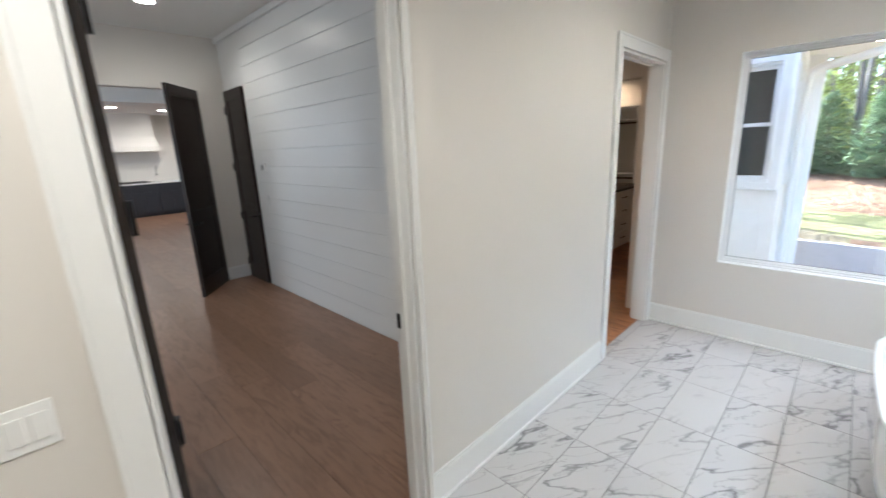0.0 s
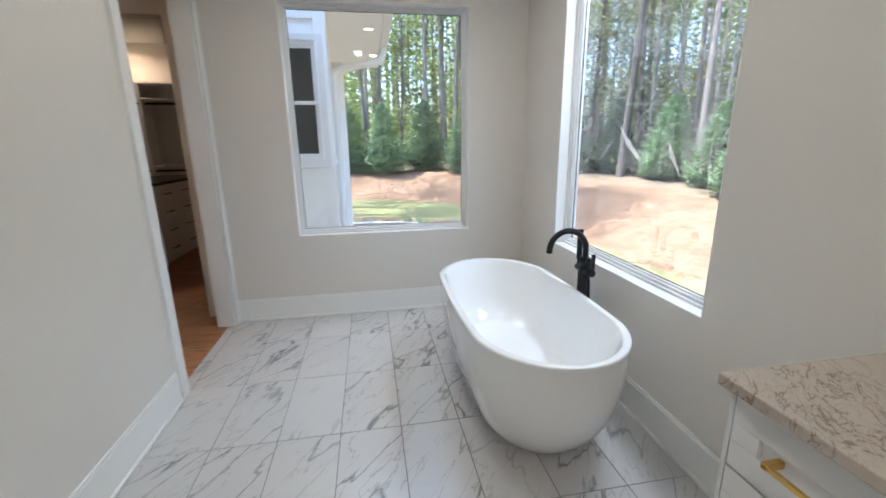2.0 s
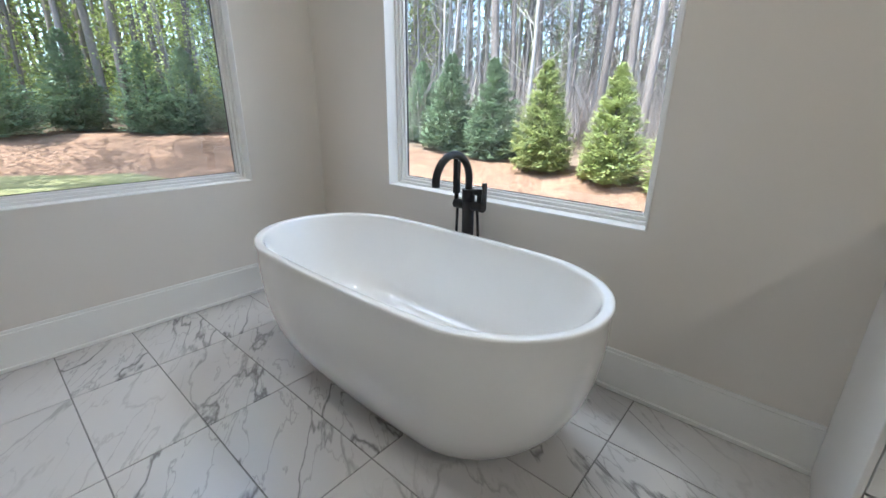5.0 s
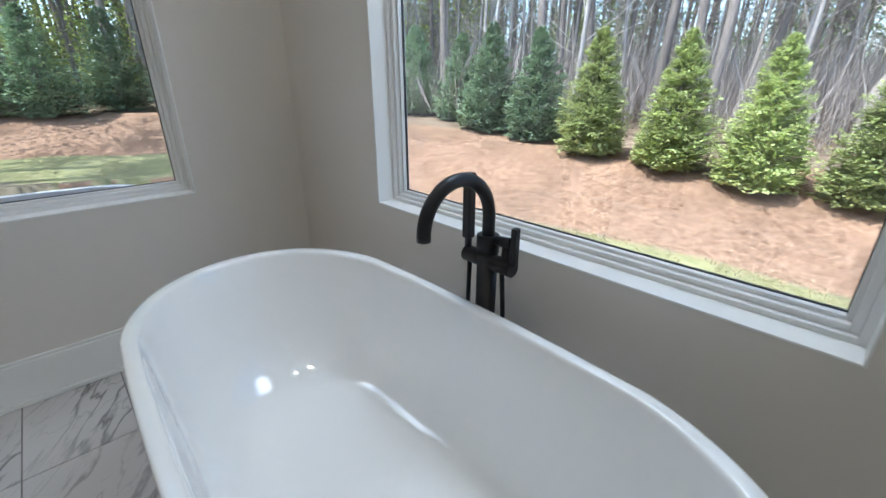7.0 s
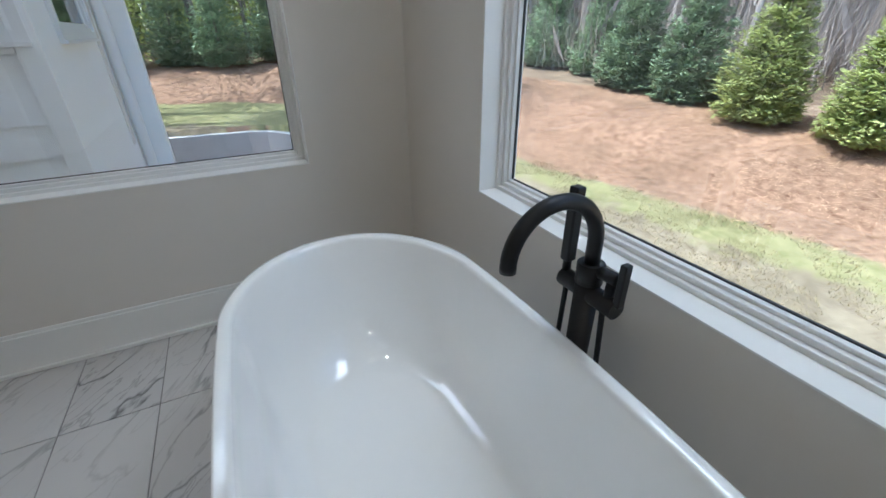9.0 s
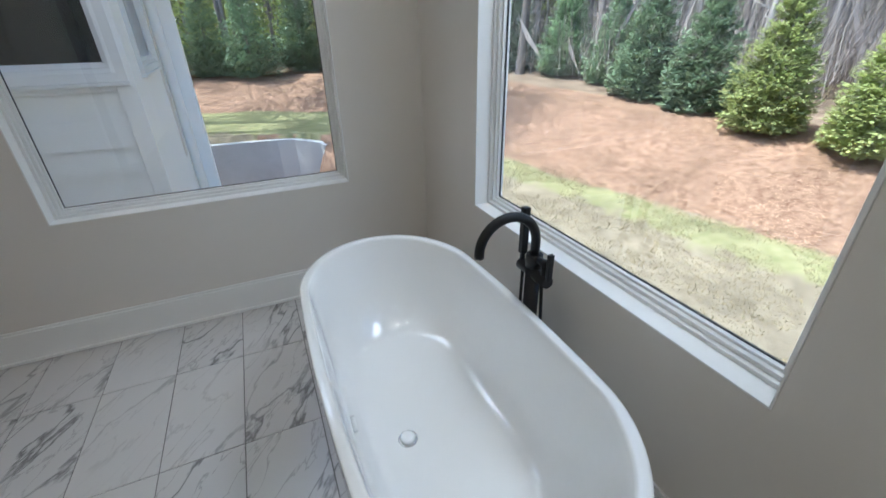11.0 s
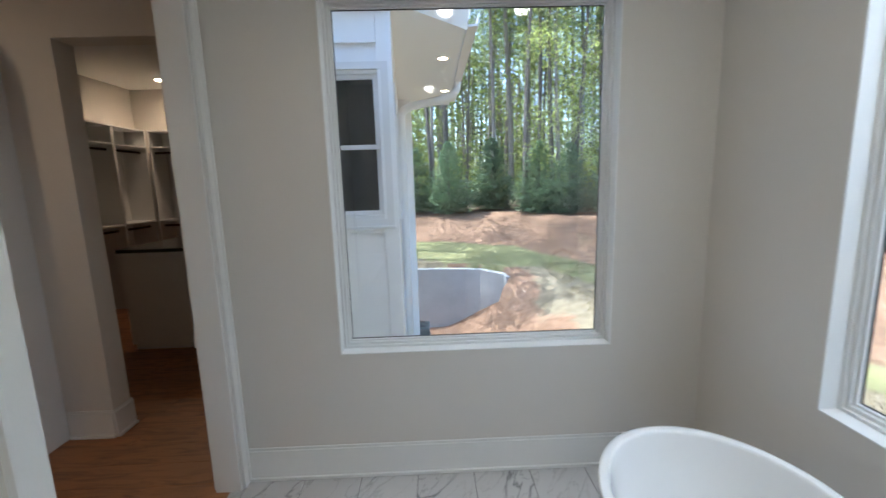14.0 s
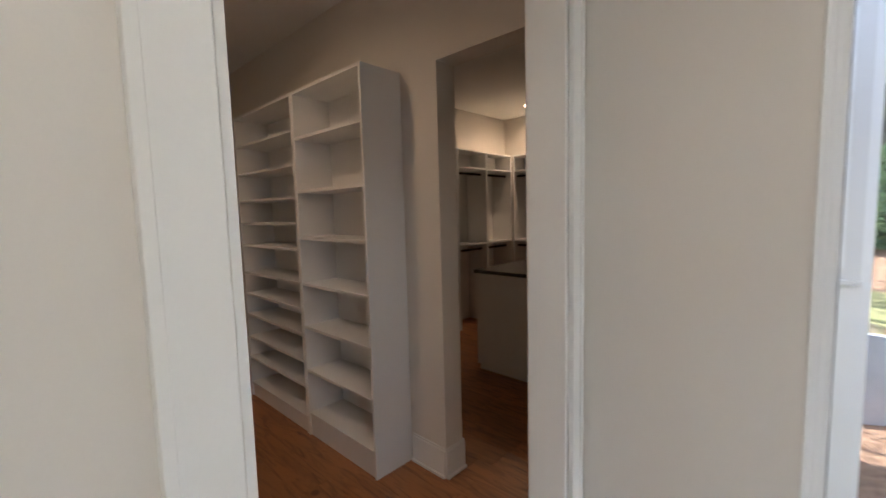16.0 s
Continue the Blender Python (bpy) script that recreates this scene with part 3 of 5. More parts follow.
def vanity():
    fx = VX + 0.028
    root = empty("vanity_cabinet", (fx, VY, 0), "white shaker vanity cabinet with brass pulls", "cabinet")
    y1, y0 = VY - 0.018, -0.95

    def loc(lo, hi):
        return (lo[0] - fx, lo[1] - VY, lo[2]), (hi[0] - fx, hi[1] - VY, hi[2])
    part("body", B(loc((fx + 0.022, y0, 0.10), (XE - 0.001, y1 - 0.014, VT - 0.032)), loc((fx + 0.09, y0, 0), (XE - 0.001, y1 - 0.014, 0.10)), loc((fx, y1 - 0.0135, 0.0), (XE - 0.001, y1, VT - 0.033)), bevel=0.002), CABINET, root)
    wide = 0.362
    cols = [(y1 - 0.0145 - wide * (k + 1), y1 - 0.0145 - wide * k) for k in range(6)]
    for a, b in cols:
        for z0, z1 in ((0.641, 0.828), (0.354, 0.635), (0.105, 0.348)):
            bm = bmesh.new()
            a2, b2 = a + 0.002, b - 0.0015
            rail = 0.070
            lo, hi = loc((fx, a2, z0), (fx + 0.02, b2, z1))
            box(bm, (lo[0], lo[1], lo[2]), (hi[0], hi[1], lo[2] + rail), 0.0015)
            box(bm, (lo[0], lo[1], hi[2] - rail), (hi[0], hi[1], hi[2]), 0.0015)
            box(bm, (lo[0], lo[1], lo[2] + rail), (hi[0], lo[1] + rail, hi[2] - rail), 0.0015)
            box(bm, (lo[0], hi[1] - rail, lo[2] + rail), (hi[0], hi[1], hi[2] - rail), 0.0015)
            box(bm, (lo[0] + 0.012, lo[1] + rail, lo[2] + rail), (hi[0], hi[1] - rail, hi[2] - rail))
            dr = part("drawer_front", bm, CABINET, root)
            bm = bmesh.new()
            cy, cz = (lo[1] + hi[1]) / 2, (lo[2] + hi[2]) / 2
            box(bm, (-0.034, cy - 0.07, cz - 0.006), (-0.024, cy + 0.07, cz + 0.006), 0.002)
            box(bm, (-0.034, cy + 0.056, cz - 0.008), (0.012, cy + 0.072, cz + 0.008), 0.002)
            box(bm, (-0.034, cy - 0.072, cz - 0.008), (0.012, cy - 0.056, cz + 0.008), 0.002)
            part("handle", bm, BRASS, dr, "brushed brass bar pull")
    return root


vanity()
thing("countertop", B(((VX, -0.96, VT - 0.03), (XE - 0.001, VY, VT)), bevel=0.004), QUARTZ, "beige veined quartz vanity countertop", "countertop")
thing("backsplash", B(((XE - 0.021, -0.96, VT + 0.0005), (XE - 0.001, VY - 0.004, VT + 0.10)), bevel=0.002), QUARTZ, "low beige quartz backsplash on the vanity top", "backsplash")


# ---- bathroom ceiling lights ----
def can_light(x, y, z, watts, color, size=0.075, label="white recessed ceiling light, switched on", shine=9.0):
    root = empty("recessed_light", (x, y, z), label, "ceiling light", "recessed ceiling lights")
    bm = bmesh.new()
    ring = lambda r, h: [(r * math.cos(2 * math.pi * k / 32), r * math.sin(2 * math.pi * k / 32), h) for k in range(32)]
    rings_mesh(bm, [ring(size + 0.02, 0.004), ring(size + 0.02, -0.004), ring(size + 0.004, -0.008), ring(size, -0.003), ring(size, 0.004)], False)
    part("trim_ring", bm, TRIM, root)
    bm = bmesh.new()
    bm.faces.new([bm.verts.new((p[0], p[1], -0.0035)) for p in ring(size, 0)][::-1])
    part("lens", bm, glow("lamp_lens", color, shine), root, "glowing warm white lens")
    if watts:
        lamp = new("can_lamp", bpy.data.lights.new("can_lamp", "SPOT"))
        lamp.data.energy, lamp.data.color, lamp.data.spot_size, lamp.data.spot_blend, lamp.data.shadow_soft_size = watts, color, radians(165), 0.6, size
        lamp.matrix_world = look((x, y, z - 0.02), (x, y + 0.0001, 0))
    return root


for x, y, w in ((-0.05, 2.52, 7), (0.60, 2.52, 2.5), (-0.2, -0.45, 17)):
    can_light(x, y, CEILING, w, WARM, shine=3.0)

# ---- bedroom ----
structure("wall_bedroom_north", B(((BED_X, SHIP_Y + 0.012, 0), (XW - T, SHIP_Y + 0.11, BED_H))), TRIM, "white backing of the shiplap wall")
structure("wall_bedroom_west", B(
    ((BED_X - T, -2.95, 0), (BED_X, -0.3, BED_H)), ((BED_X - T, -0.3, 2.68), (BED_X, 1.60, BED_H + 1.3)), ((BED_X - T, 1.60, 0), (BED_X, SHIP_Y + 0.11, BED_H))), PAINT, "white painted bedroom wall with a wide double doorway")
structure("wall_bedroom_south", B(((BED_X, -3.1, 0), (XW - T, -2.95, BED_H))), PAINT, "plain white painted bedroom wall")
structure("ceiling_bedroom", B(((BED_X, -3.1, BED_H), (XW - T, SHIP_Y + 0.11, BED_H + 0.1))), CEIL, "flat white bedroom ceiling", "ceiling")
structure("crown_trim", B(((BED_X, SHIP_Y - 0.03, BED_H - 0.07), (XW - T, SHIP_Y - 0.002, BED_H)), bevel=0.004), TRIM, "slim white crown moulding over the shiplap", "trim")
baseboard("baseboard_bedroom", [("x", BED_X, 1.60, SHIP_Y - 0.02, 1)], "white bedroom baseboard")
can_light(-5.28, 0.97, BED_H, 4, WARM, 0.085)
vent = thing("ceiling_vent", B(((-4.28, 1.05, BED_H - 0.012), (-3.98, 1.25, BED_H - 0.002)), bevel=0.002), TRIM, "white ceiling air vent grille", "vent")
for k in range(7):
    part("slat", B(((-4.26, 1.072 + k * 0.023, BED_H - 0.018), (-4.00, 1.082 + k * 0.023, BED_H - 0.012))), TRIM, vent)


def slab_door(name, m, w, h, label, hinge_side=0.0):
    """Dark panelled door; local x along its width from the hinge, y its thickness."""
    root = empty(name, (0, 0, 0), label, "door", "dark doors", "structure")
    root.matrix_world = m
    bm = bmesh.new()
    t, s = 0.044, 0.11
    box(bm, (0, 0, 0.012), (s, t, h), 0.002)
    box(bm, (w - s, 0, 0.012), (w, t, h), 0.002)
    for z0, z1 in ((0.012, 0.24), (1.02, 1.14), (h - 0.13, h)):
        box(bm, (s, 0, z0), (w - s, t, z1), 0.002)
    part("door_frame", bm, ESPRESSO, root)
    for z0, z1 in ((0.24, 1.02), (1.14, h - 0.13)):
        part("door_panel", B(((s, 0.012, z0), (w - s, t - 0.012, z1)), bevel=0.001), ESPRESSO, root)
    for z in (0.25, 0.95, 1.65, h - 0.25):
        bm = bmesh.new()
        tube(bm, [(-0.008, -0.006, z - 0.05), (-0.008, -0.006, z + 0.05)], 0.009, 12)
        box(bm, (-0.03, -0.003, z - 0.05), (0.03, 0.001, z + 0.05), 0.001)
        part("hinge", bm, BLACK, root, "black door hinge")
    bm = bmesh.new()
    for y0, y1, y2 in ((-0.012, 0, -0.05), (t, t + 0.012, t + 0.05)):
        tube(bm, [(w - 0.06, y0, 0.98), (w - 0.06, y1, 0.98)], 0.026, 20)
        tube(bm, [(w - 0.06, (y0 + y1) / 2, 0.98), (w - 0.06, y2, 0.98), (w - 0.17, y2, 0.98)], 0.008, 10)
    part("door_handle", bm, BLACK, root, "black lever handle")
    return root


slab_door("door_bath", pose(XW - T - 0.006, BL + 0.064, 0, 0, 0, 179.0), BR - BL - 0.02, DH - 0.02, "dark espresso panelled door, swung open into the bedroom")
slab_door("door_entry", pose(BED_X + 0.02, 1.59, 0, 0, 0, -40.5), 0.74, 2.67, "dark espresso double door leaf, standing open")
slab_door("door_side", pose(-6.33, SHIP_Y - 0.035, 0, 0, 0, 0), 0.62, 2.67, "dark espresso panelled door, closed, beside the shiplap wall")
th = thing("thermostat", B(((-5.43, SHIP_Y - 0.022, 1.59), (-5.31, SHIP_Y - 0.001, 1.70)), bevel=0.004), TRIM, "white wall thermostat on the shiplap", "thermostat")
part("display", B(((-5.415, SHIP_Y - 0.024, 1.61), (-5.365, SHIP_Y - 0.0215, 1.68))), ACMETAL, th, "grey display")
sw = thing("light_switch", B(((-5.44, SHIP_Y - 0.008, 1.17), (-5.36, SHIP_Y - 0.001, 1.29)), bevel=0.002), TRIM, "white single light switch plate on the shiplap", "light switch")
part("rocker", B(((-5.415, SHIP_Y - 0.012, 1.195), (-5.385, SHIP_Y - 0.008, 1.265)), bevel=0.001), TRIM, sw)

# ---- living room and kitchen beyond the double doors ----
KX = -16.6
structure("wall_living_north", B(((KX, 6.0, 0), (BED_X - T, 6.15, 5.0))), PAINT, "plain white living room wall")
structure("wall_living_south", B(((KX, -4.15, 0), (BED_X - T, -4.0, 5.0))), PAINT, "plain white living room wall")
structure("wall_living_east", B(((BED_X - T - 0.002, 2.08, 0), (BED_X - 0.05, 6.0, 5.0)), ((BED_X - T - 0.002, -4.0, 0), (BED_X - 0.05, -2.95, 5.0))), PAINT, "plain white living room wall")
structure("ceiling_living", B(((-13.2, -4.15, 4.9), (BED_X, 6.15, 5.0))), CEIL, "high white living room ceiling", "ceiling")
structure("wall_kitchen", B(((KX - 0.15, -4.15, 0), (KX, 6.15, 3.3))), PAINT, "white kitchen wall behind the cooktop")
structure("wall_kitchen_header", B(((-13.2, -4.15, 3.2), (-13.05, 6.15, 5.0))), PAINT, "white header over the kitchen opening")
structure("ceiling_kitchen", B(((KX, -4.0, 3.2), (-13.2, 6.0, 3.3))), CEIL, "lower white kitchen ceiling", "ceiling")
for x, y in ((-14.4, 1.80), (-14.95, 3.1)):
    can_light(x, y, 3.2, 12, WARM, 0.11)
KB = KX + 0.62
for k in range(6):
    a = -0.2 + k * 0.75
    cab = empty("base_cabinet", (KB, a, 0), "dark charcoal kitchen base cabinet", "cabinet", "dark base cabinets")
    part("body", B(((-0.60, 0.002, 0.10), (0, 0.748, 1.03)), ((-0.60, 0.002, 0), (-0.07, 0.748, 0.10)), bevel=0.002), NAVY, cab)
    for y0, y1 in ((0.012, 0.37), (0.38, 0.738)):
        d = part("door", B(((0, y0, 0.12), (0.02, y1, 0.78)), bevel=0.003), NAVY, cab)
        part("panel", B(((0.02, y0 + 0.06, 0.18), (0.022, y1 - 0.06, 0.72)), bevel=0.001), NAVY, d)
    part("drawer", B(((0, 0.012, 0.80), (0.02, 0.738, 1.02)), bevel=0.003), NAVY, cab)
thing("kitchen_countertop", B(((KX + 0.002, -0.22, 1.032), (KB + 0.03, 4.32, 1.075)), bevel=0.004), TRIM, "white stone kitchen countertop", "countertop")
ck = thing("cooktop", B(((KX + 0.10, 1.45, 1.076), (KB - 0.06, 2.65, 1.10)), bevel=0.004), BLACK, "black gas cooktop on the white counter", "cooktop")
for y in (1.7, 2.05, 2.4):
    part("grate", B(((KX + 0.14, y - 0.14, 1.10), (KB - 0.10, y - 0.12, 1.125)), ((KX + 0.14, y + 0.12, 1.10), (KB - 0.10, y + 0.14, 1.125)), ((KX + 0.14, y - 0.12, 1.11), (KX + 0.17, y + 0.12, 1.125))), BLACK, ck)
bm = bmesh.new()
rings_mesh(bm, [[(KX + 0.002, a, z), (KX + d, a, z), (KX + d, b, z), (KX + 0.002, b, z)] for a, b, d, z in ((1.0, 3.1, 0.55, 2.05), (1.0, 3.1, 0.55, 2.2), (1.1, 3.0, 0.5, 2.5), (1.1, 3.0, 0.5, 3.199))])
for f in bm.faces:
    f.smooth = False
thing("range_hood", bm, PAINT, "large white plastered range hood over the cooktop", "range hood")
bm = bmesh.new()
tube(bm, [(KX + 0.04, 2.95, 1.30), (KX + 0.04, 2.95, 1.55), (KX + 0.18, 2.95, 1.58), (KX + 0.32, 2.95, 1.5)], 0.015, 12)
tube(bm, [(KX + 0.003, 2.95, 1.30), (KX + 0.05, 2.95, 1.30)], 0.03, 14)
thing("pot_filler", bm, CHROME, "metal pot filler tap on the kitchen wall", "faucet")

# ---- roofs ----
def hip(bm, x0, x1, y0, y1, z, slope):
    """Hipped roof over a rectangle, its ridge along the longer side."""
    w = min(x1 - x0, y1 - y0) / 2
    if x1 - x0 > y1 - y0:
        ridge = ((x0 + w, (y0 + y1) / 2), (x1 - w, (y0 + y1) / 2))
        order = (0, 1, 1, 0)
    else:
        ridge = (((x0 + x1) / 2, y0 + w), ((x0 + x1) / 2, y1 - w))
        order = (0, 0, 1, 1)
    low = [[bm.verts.new((x, y, h)) for x, y in ((x0, y0), (x1, y0), (x1, y1), (x0, y1))] for h in (z, z + 0.04)]
    top = [bm.verts.new((x, y, z + 0.04 + w * slope)) for x, y in ridge]
    bm.faces.new(low[0][::-1])
    for k in range(4):
        a, b = low[0][k], low[0][(k + 1) % 4]
        c, d = low[1][(k + 1) % 4], low[1][k]
        bm.faces.new((a, b, c, d))
        p, q = top[order[(k + 1) % 4]], top[order[k]]
        bm.faces.new((d, c, p) if p is q else (d, c, p, q))
    return bm


# unseen roofs, added to block the sun; the eaves are sized for that
structure("roof", hip(bmesh.new(), -6.60, 1.75, -3.60, 4.66, 3.475, 0.26), SHINGLE, "unseen dark grey shingled hip roof, added to block the sun", "roof")
structure("unseen_roof_living", hip(bmesh.new(), -17.4, -6.0, -4.8, 6.8, 5.02, 0.26), SHINGLE, "unseen dark grey shingled hip roof, added to shade the living room", "roof")

# ---- closet ----
CH = 3.05
CX0, CX1 = -5.30, XW - T
structure("wall_closet_south", B(((CX0, SHIP_Y + 0.112, 0), (CX1, SHIP_Y + 0.20, CH))), PAINT, "white painted closet wall")
structure("wall_closet_west", B(((CX0 - 0.12, SHIP_Y + 0.11, 0), (CX0, 8.60, CH))), PAINT, "white painted closet wall")
structure("wall_closet_partition", B(((CX0, 4.465, 0), (-2.315, 4.615, CH)), ((-2.315, 4.465, 2.43), (CX1 - 0.15, 4.615, CH))), PAINT, "white partition with an uncased opening between closet rooms")
structure("wall_closet_north", B(((CX0, 8.45, 0), (-0.72, 8.60, CH))), PAINT, "white painted closet back wall")
structure("wall_closet_east", B(((CX1 - 0.15, YN + 0.16, 0), (CX1, 5.30, CH)), ((CX1 - 0.15, 5.30, 0), (CX1 - 0.03, 8.45, CH))), PAINT, "white painted closet wall")
structure("ceiling_closet", B(((CX0, SHIP_Y + 0.11, CH), (CX1, 8.60, CH + 0.1))), CEIL, "flat white closet ceiling", "ceiling")
baseboard("baseboard_closet", [("y", 4.465, -2.60, -2.315, -1), ("x", -2.315, 4.455, 4.625, 1), ("y", 4.615, -4.0, -2.315, 1)], "white closet baseboard round the partition end")
can_light(-3.82, 7.93, CH, 6, AMBER, 0.08)
can_light(-3.0, 3.1, CH, 4.5, AMBER, 0.08)


def tall_shelves(x0, x1, heights, label):
    """Open shelf tower against the partition, from x0 to x1."""
    y0, y1, h = 4.170, 4.462, 2.435
    root = empty("shelf_unit", (x0, y0, 0), label, "shelves", "tall closet shelves")
    w, d = x1 - x0, y1 - y0
    for x in (0.001, w - 0.020):
        part("side_panel", B(((x, 0, 0), (x + 0.019, d, h)), bevel=0.001), CABINET, root)
    part("back_panel", B(((0.02, d - 0.008, 0.09), (w - 0.02, d, h - 0.02))), CABINET, root)
    part("kick", B(((0.02, 0.012, 0.0), (w - 0.02, 0.03, heights[0] - 0.0005))), CABINET, root)
    part("top", B(((0.02, 0, h - 0.02), (w - 0.02, d - 0.008, h))), CABINET, root)
    for z in heights:
        part("shelf", B(((0.0202, 0.003, z), (w - 0.0202, d - 0.009, z + 0.019)), bevel=0.001), CABINET, root)
    return root


tall_shelves(-3.415, -2.612, (0.155, 0.478, 0.797, 1.107, 1.431, 1.753, 2.112), "tall white open shelf unit with wide gaps, empty")
tall_shelves(-4.44, -3.417, (0.110, 0.346, 0.533, 0.736, 0.919, 1.107, 1.346, 1.530, 1.719, 1.944, 2.177), "tall white shoe shelf unit with close shelves, empty")


def hanging_bay(root_at, turn, w, label):
    """Double-hang closet bay: two rods, shelf above; local x along the wall, y out from it."""
    root = empty("hanging_bay", root_at, label, "closet bay", "white double-hang closet bays")
    root.rotation_euler = (0, 0, radians(turn))
    h, d = 2.42, 0.36
    for x in (0.0, w - 0.019):
        part("side_panel", B(((x, 0.002, 0), (x + 0.019, d, h)), bevel=0.001), CABINET, root)
    part("back_panel", B(((0.019, 0.002, 0), (w - 0.019, 0.010, h))), CABINET, root)
    for z in (2.40, 2.17, 1.13):
        part("shelf", B(((0.019, 0.010, z), (w - 0.019, d, z + 0.019)), bevel=0.001), CABINET, root)
    part("top_panel", B(((0.019, d - 0.30, 2.19), (w - 0.019, d - 0.285, 2.40))), CABINET, root)
    for z in (2.11, 1.06):
        bm = bmesh.new()
        box(bm, (0.019, d - 0.10, z - 0.015), (w - 0.019, d - 0.085, z + 0.015), 0.003)
        part("rod", bm, BLACK, root, "black hanging rod")
    return root


for k in range(3):
    hanging_bay((-4.62, 8.10 - k * 0.62, 0), -90, 0.615, "white double-hang closet bay with black rods, empty")
structure("wall_closet_bay", B(((-4.75, 4.62, 0), (-4.625, 8.45, CH))), PAINT, "white wall behind the hanging bays")
for k in range(4):
    hanging_bay((-1.75 - k * 0.62, 8.445, 0), 180, 0.615, "white double-hang closet bay with black rods, empty")


def island():
    x0, x1, y0, y1, h = -3.25, -2.635, 5.95, 7.55, 0.985
    root = empty("dresser", (x1, y0, 0), "white closet dresser with black pulls and dark top", "dresser")
    part("body", B(((x0 - x1, 0, 0.06), (-0.022, y1 - y0, h)), bevel=0.002), CABINET, root)
    part("plinth", B(((x0 - x1 + 0.02, 0.02, 0), (-0.06, y1 - y0 - 0.02, 0.0598))), CABINET, root)
    part("end_stile", B(((-0.0218, -0.001, 0.0), (0.001, 0.02, h)), bevel=0.002), CABINET, root)
    n = 3
    wd = (y1 - y0 - 0.03) / n
    for c in range(n):
        for z0, z1 in ((0.075, 0.30), (0.305, 0.53), (0.535, 0.76), (0.765, 0.975)):
            d = part("drawer_front", B(((-0.021, 0.022 + c * wd, z0), (-0.002, 0.018 + (c + 1) * wd, z1)), bevel=0.002), CABINET, root)
            cy, cz = 0.02 + (c + 0.5) * wd, (z0 + z1) / 2
            bm = bmesh.new()
            box(bm, (0.022, cy - 0.08, cz - 0.005), (0.032, cy + 0.08, cz + 0.005), 0.002)
            box(bm, (-0.002, cy - 0.075, cz - 0.005), (0.024, cy - 0.065, cz + 0.005))
            box(bm, (-0.002, cy + 0.065, cz - 0.005), (0.024, cy + 0.075, cz + 0.005))
            part("handle", bm, BLACK, d, "black bar pull")
    part("top", B(((x0 - x1 - 0.02, -0.02, h + 0.001), (0.02, y1 - y0 + 0.02, h + 0.035)), bevel=0.003), STONE_BLACK, root, "dark polished stone top")
    return root


island()

# ---- outside: ground ----
EDGE = [(9.6, -40), (8.6, -4), (7.8, 3.6), (7.0, 6.4), (6.0, 10.1), (4.6, 15.0), (2.6, 18.2), (-1.0, 19.9), (-8, 20.8), (-60, 21)]


for _ in range(3):
    cut = [EDGE[0]]
    for (ax, ay), (bx, by) in zip(EDGE, EDGE[1:]):
        cut += [(ax * 0.75 + bx * 0.25, ay * 0.75 + by * 0.25), (ax * 0.25 + bx * 0.75, ay * 0.25 + by * 0.75)]
    EDGE = cut + [EDGE[-1]]


def beyond(x, y):
    """Distance past the lawn's edge, negative on the lawn."""
    best, sign = 1e9, -1
    for (ax, ay), (bx, by) in zip(EDGE, EDGE[1:]):
        dx, dy = bx - ax, by - ay
        t = max(0.0, min(1.0, ((x - ax) * dx + (y - ay) * dy) / (dx * dx + dy * dy)))
        d = math.hypot(x - ax - t * dx, y - ay - t * dy)
        if d < best:
            best = d
            sign = -1 if dx * (y - ay) - dy * (x - ax) > 0 else 1
    return best * sign


def smooth(a, b, v):
    t = max(0.0, min(1.0, (v - a) / (b - a)))
    return t * t * (3 - 2 * t)


def wall_y(x):
    return 14.35 + 0.10 * (1.9 - x) + 0.5 * smooth(1.9, 0.9, x)


def ground_z(x, y):
    lawn = -1.62 + 0.042 * max(-4.0, min(18.0, y - 3.0))
    s = beyond(x, y)
    z = lawn + 0.92 * smooth(0.0, 3.6, s) + max(0.0, s - 4.0) * 0.03
    pit = smooth(3.6, -0.2, x) * smooth(3.5, 8.5, y)
    if x < 1.95:
        pit *= 0.0 if y > wall_y(x) + 0.22 else 1.0
    else:
        pit *= 1 - smooth(12.2, 14.6, y)
    z = z * (1 - pit) + (-3.15) * pit
    return z + 0.05 * noise.noise((x * 0.6, y * 0.6, 0)) + 0.02 * noise.noise((x * 2.2, y * 2.2, 3))


def spaced(a, b, near0, near1, fine, grow):
    out, v = [], near0
    while v < near1:
        out.append(v)
        v += fine
    step = fine
    while v < b:
        out.append(v)
        step *= grow
        v += step
    out.append(b)
    v, step = near0 - fine, fine
    left = []
    while v > a:
        left.append(v)
        step *= grow
        v -= step
    left.append(a)
    return left[::-1] + out


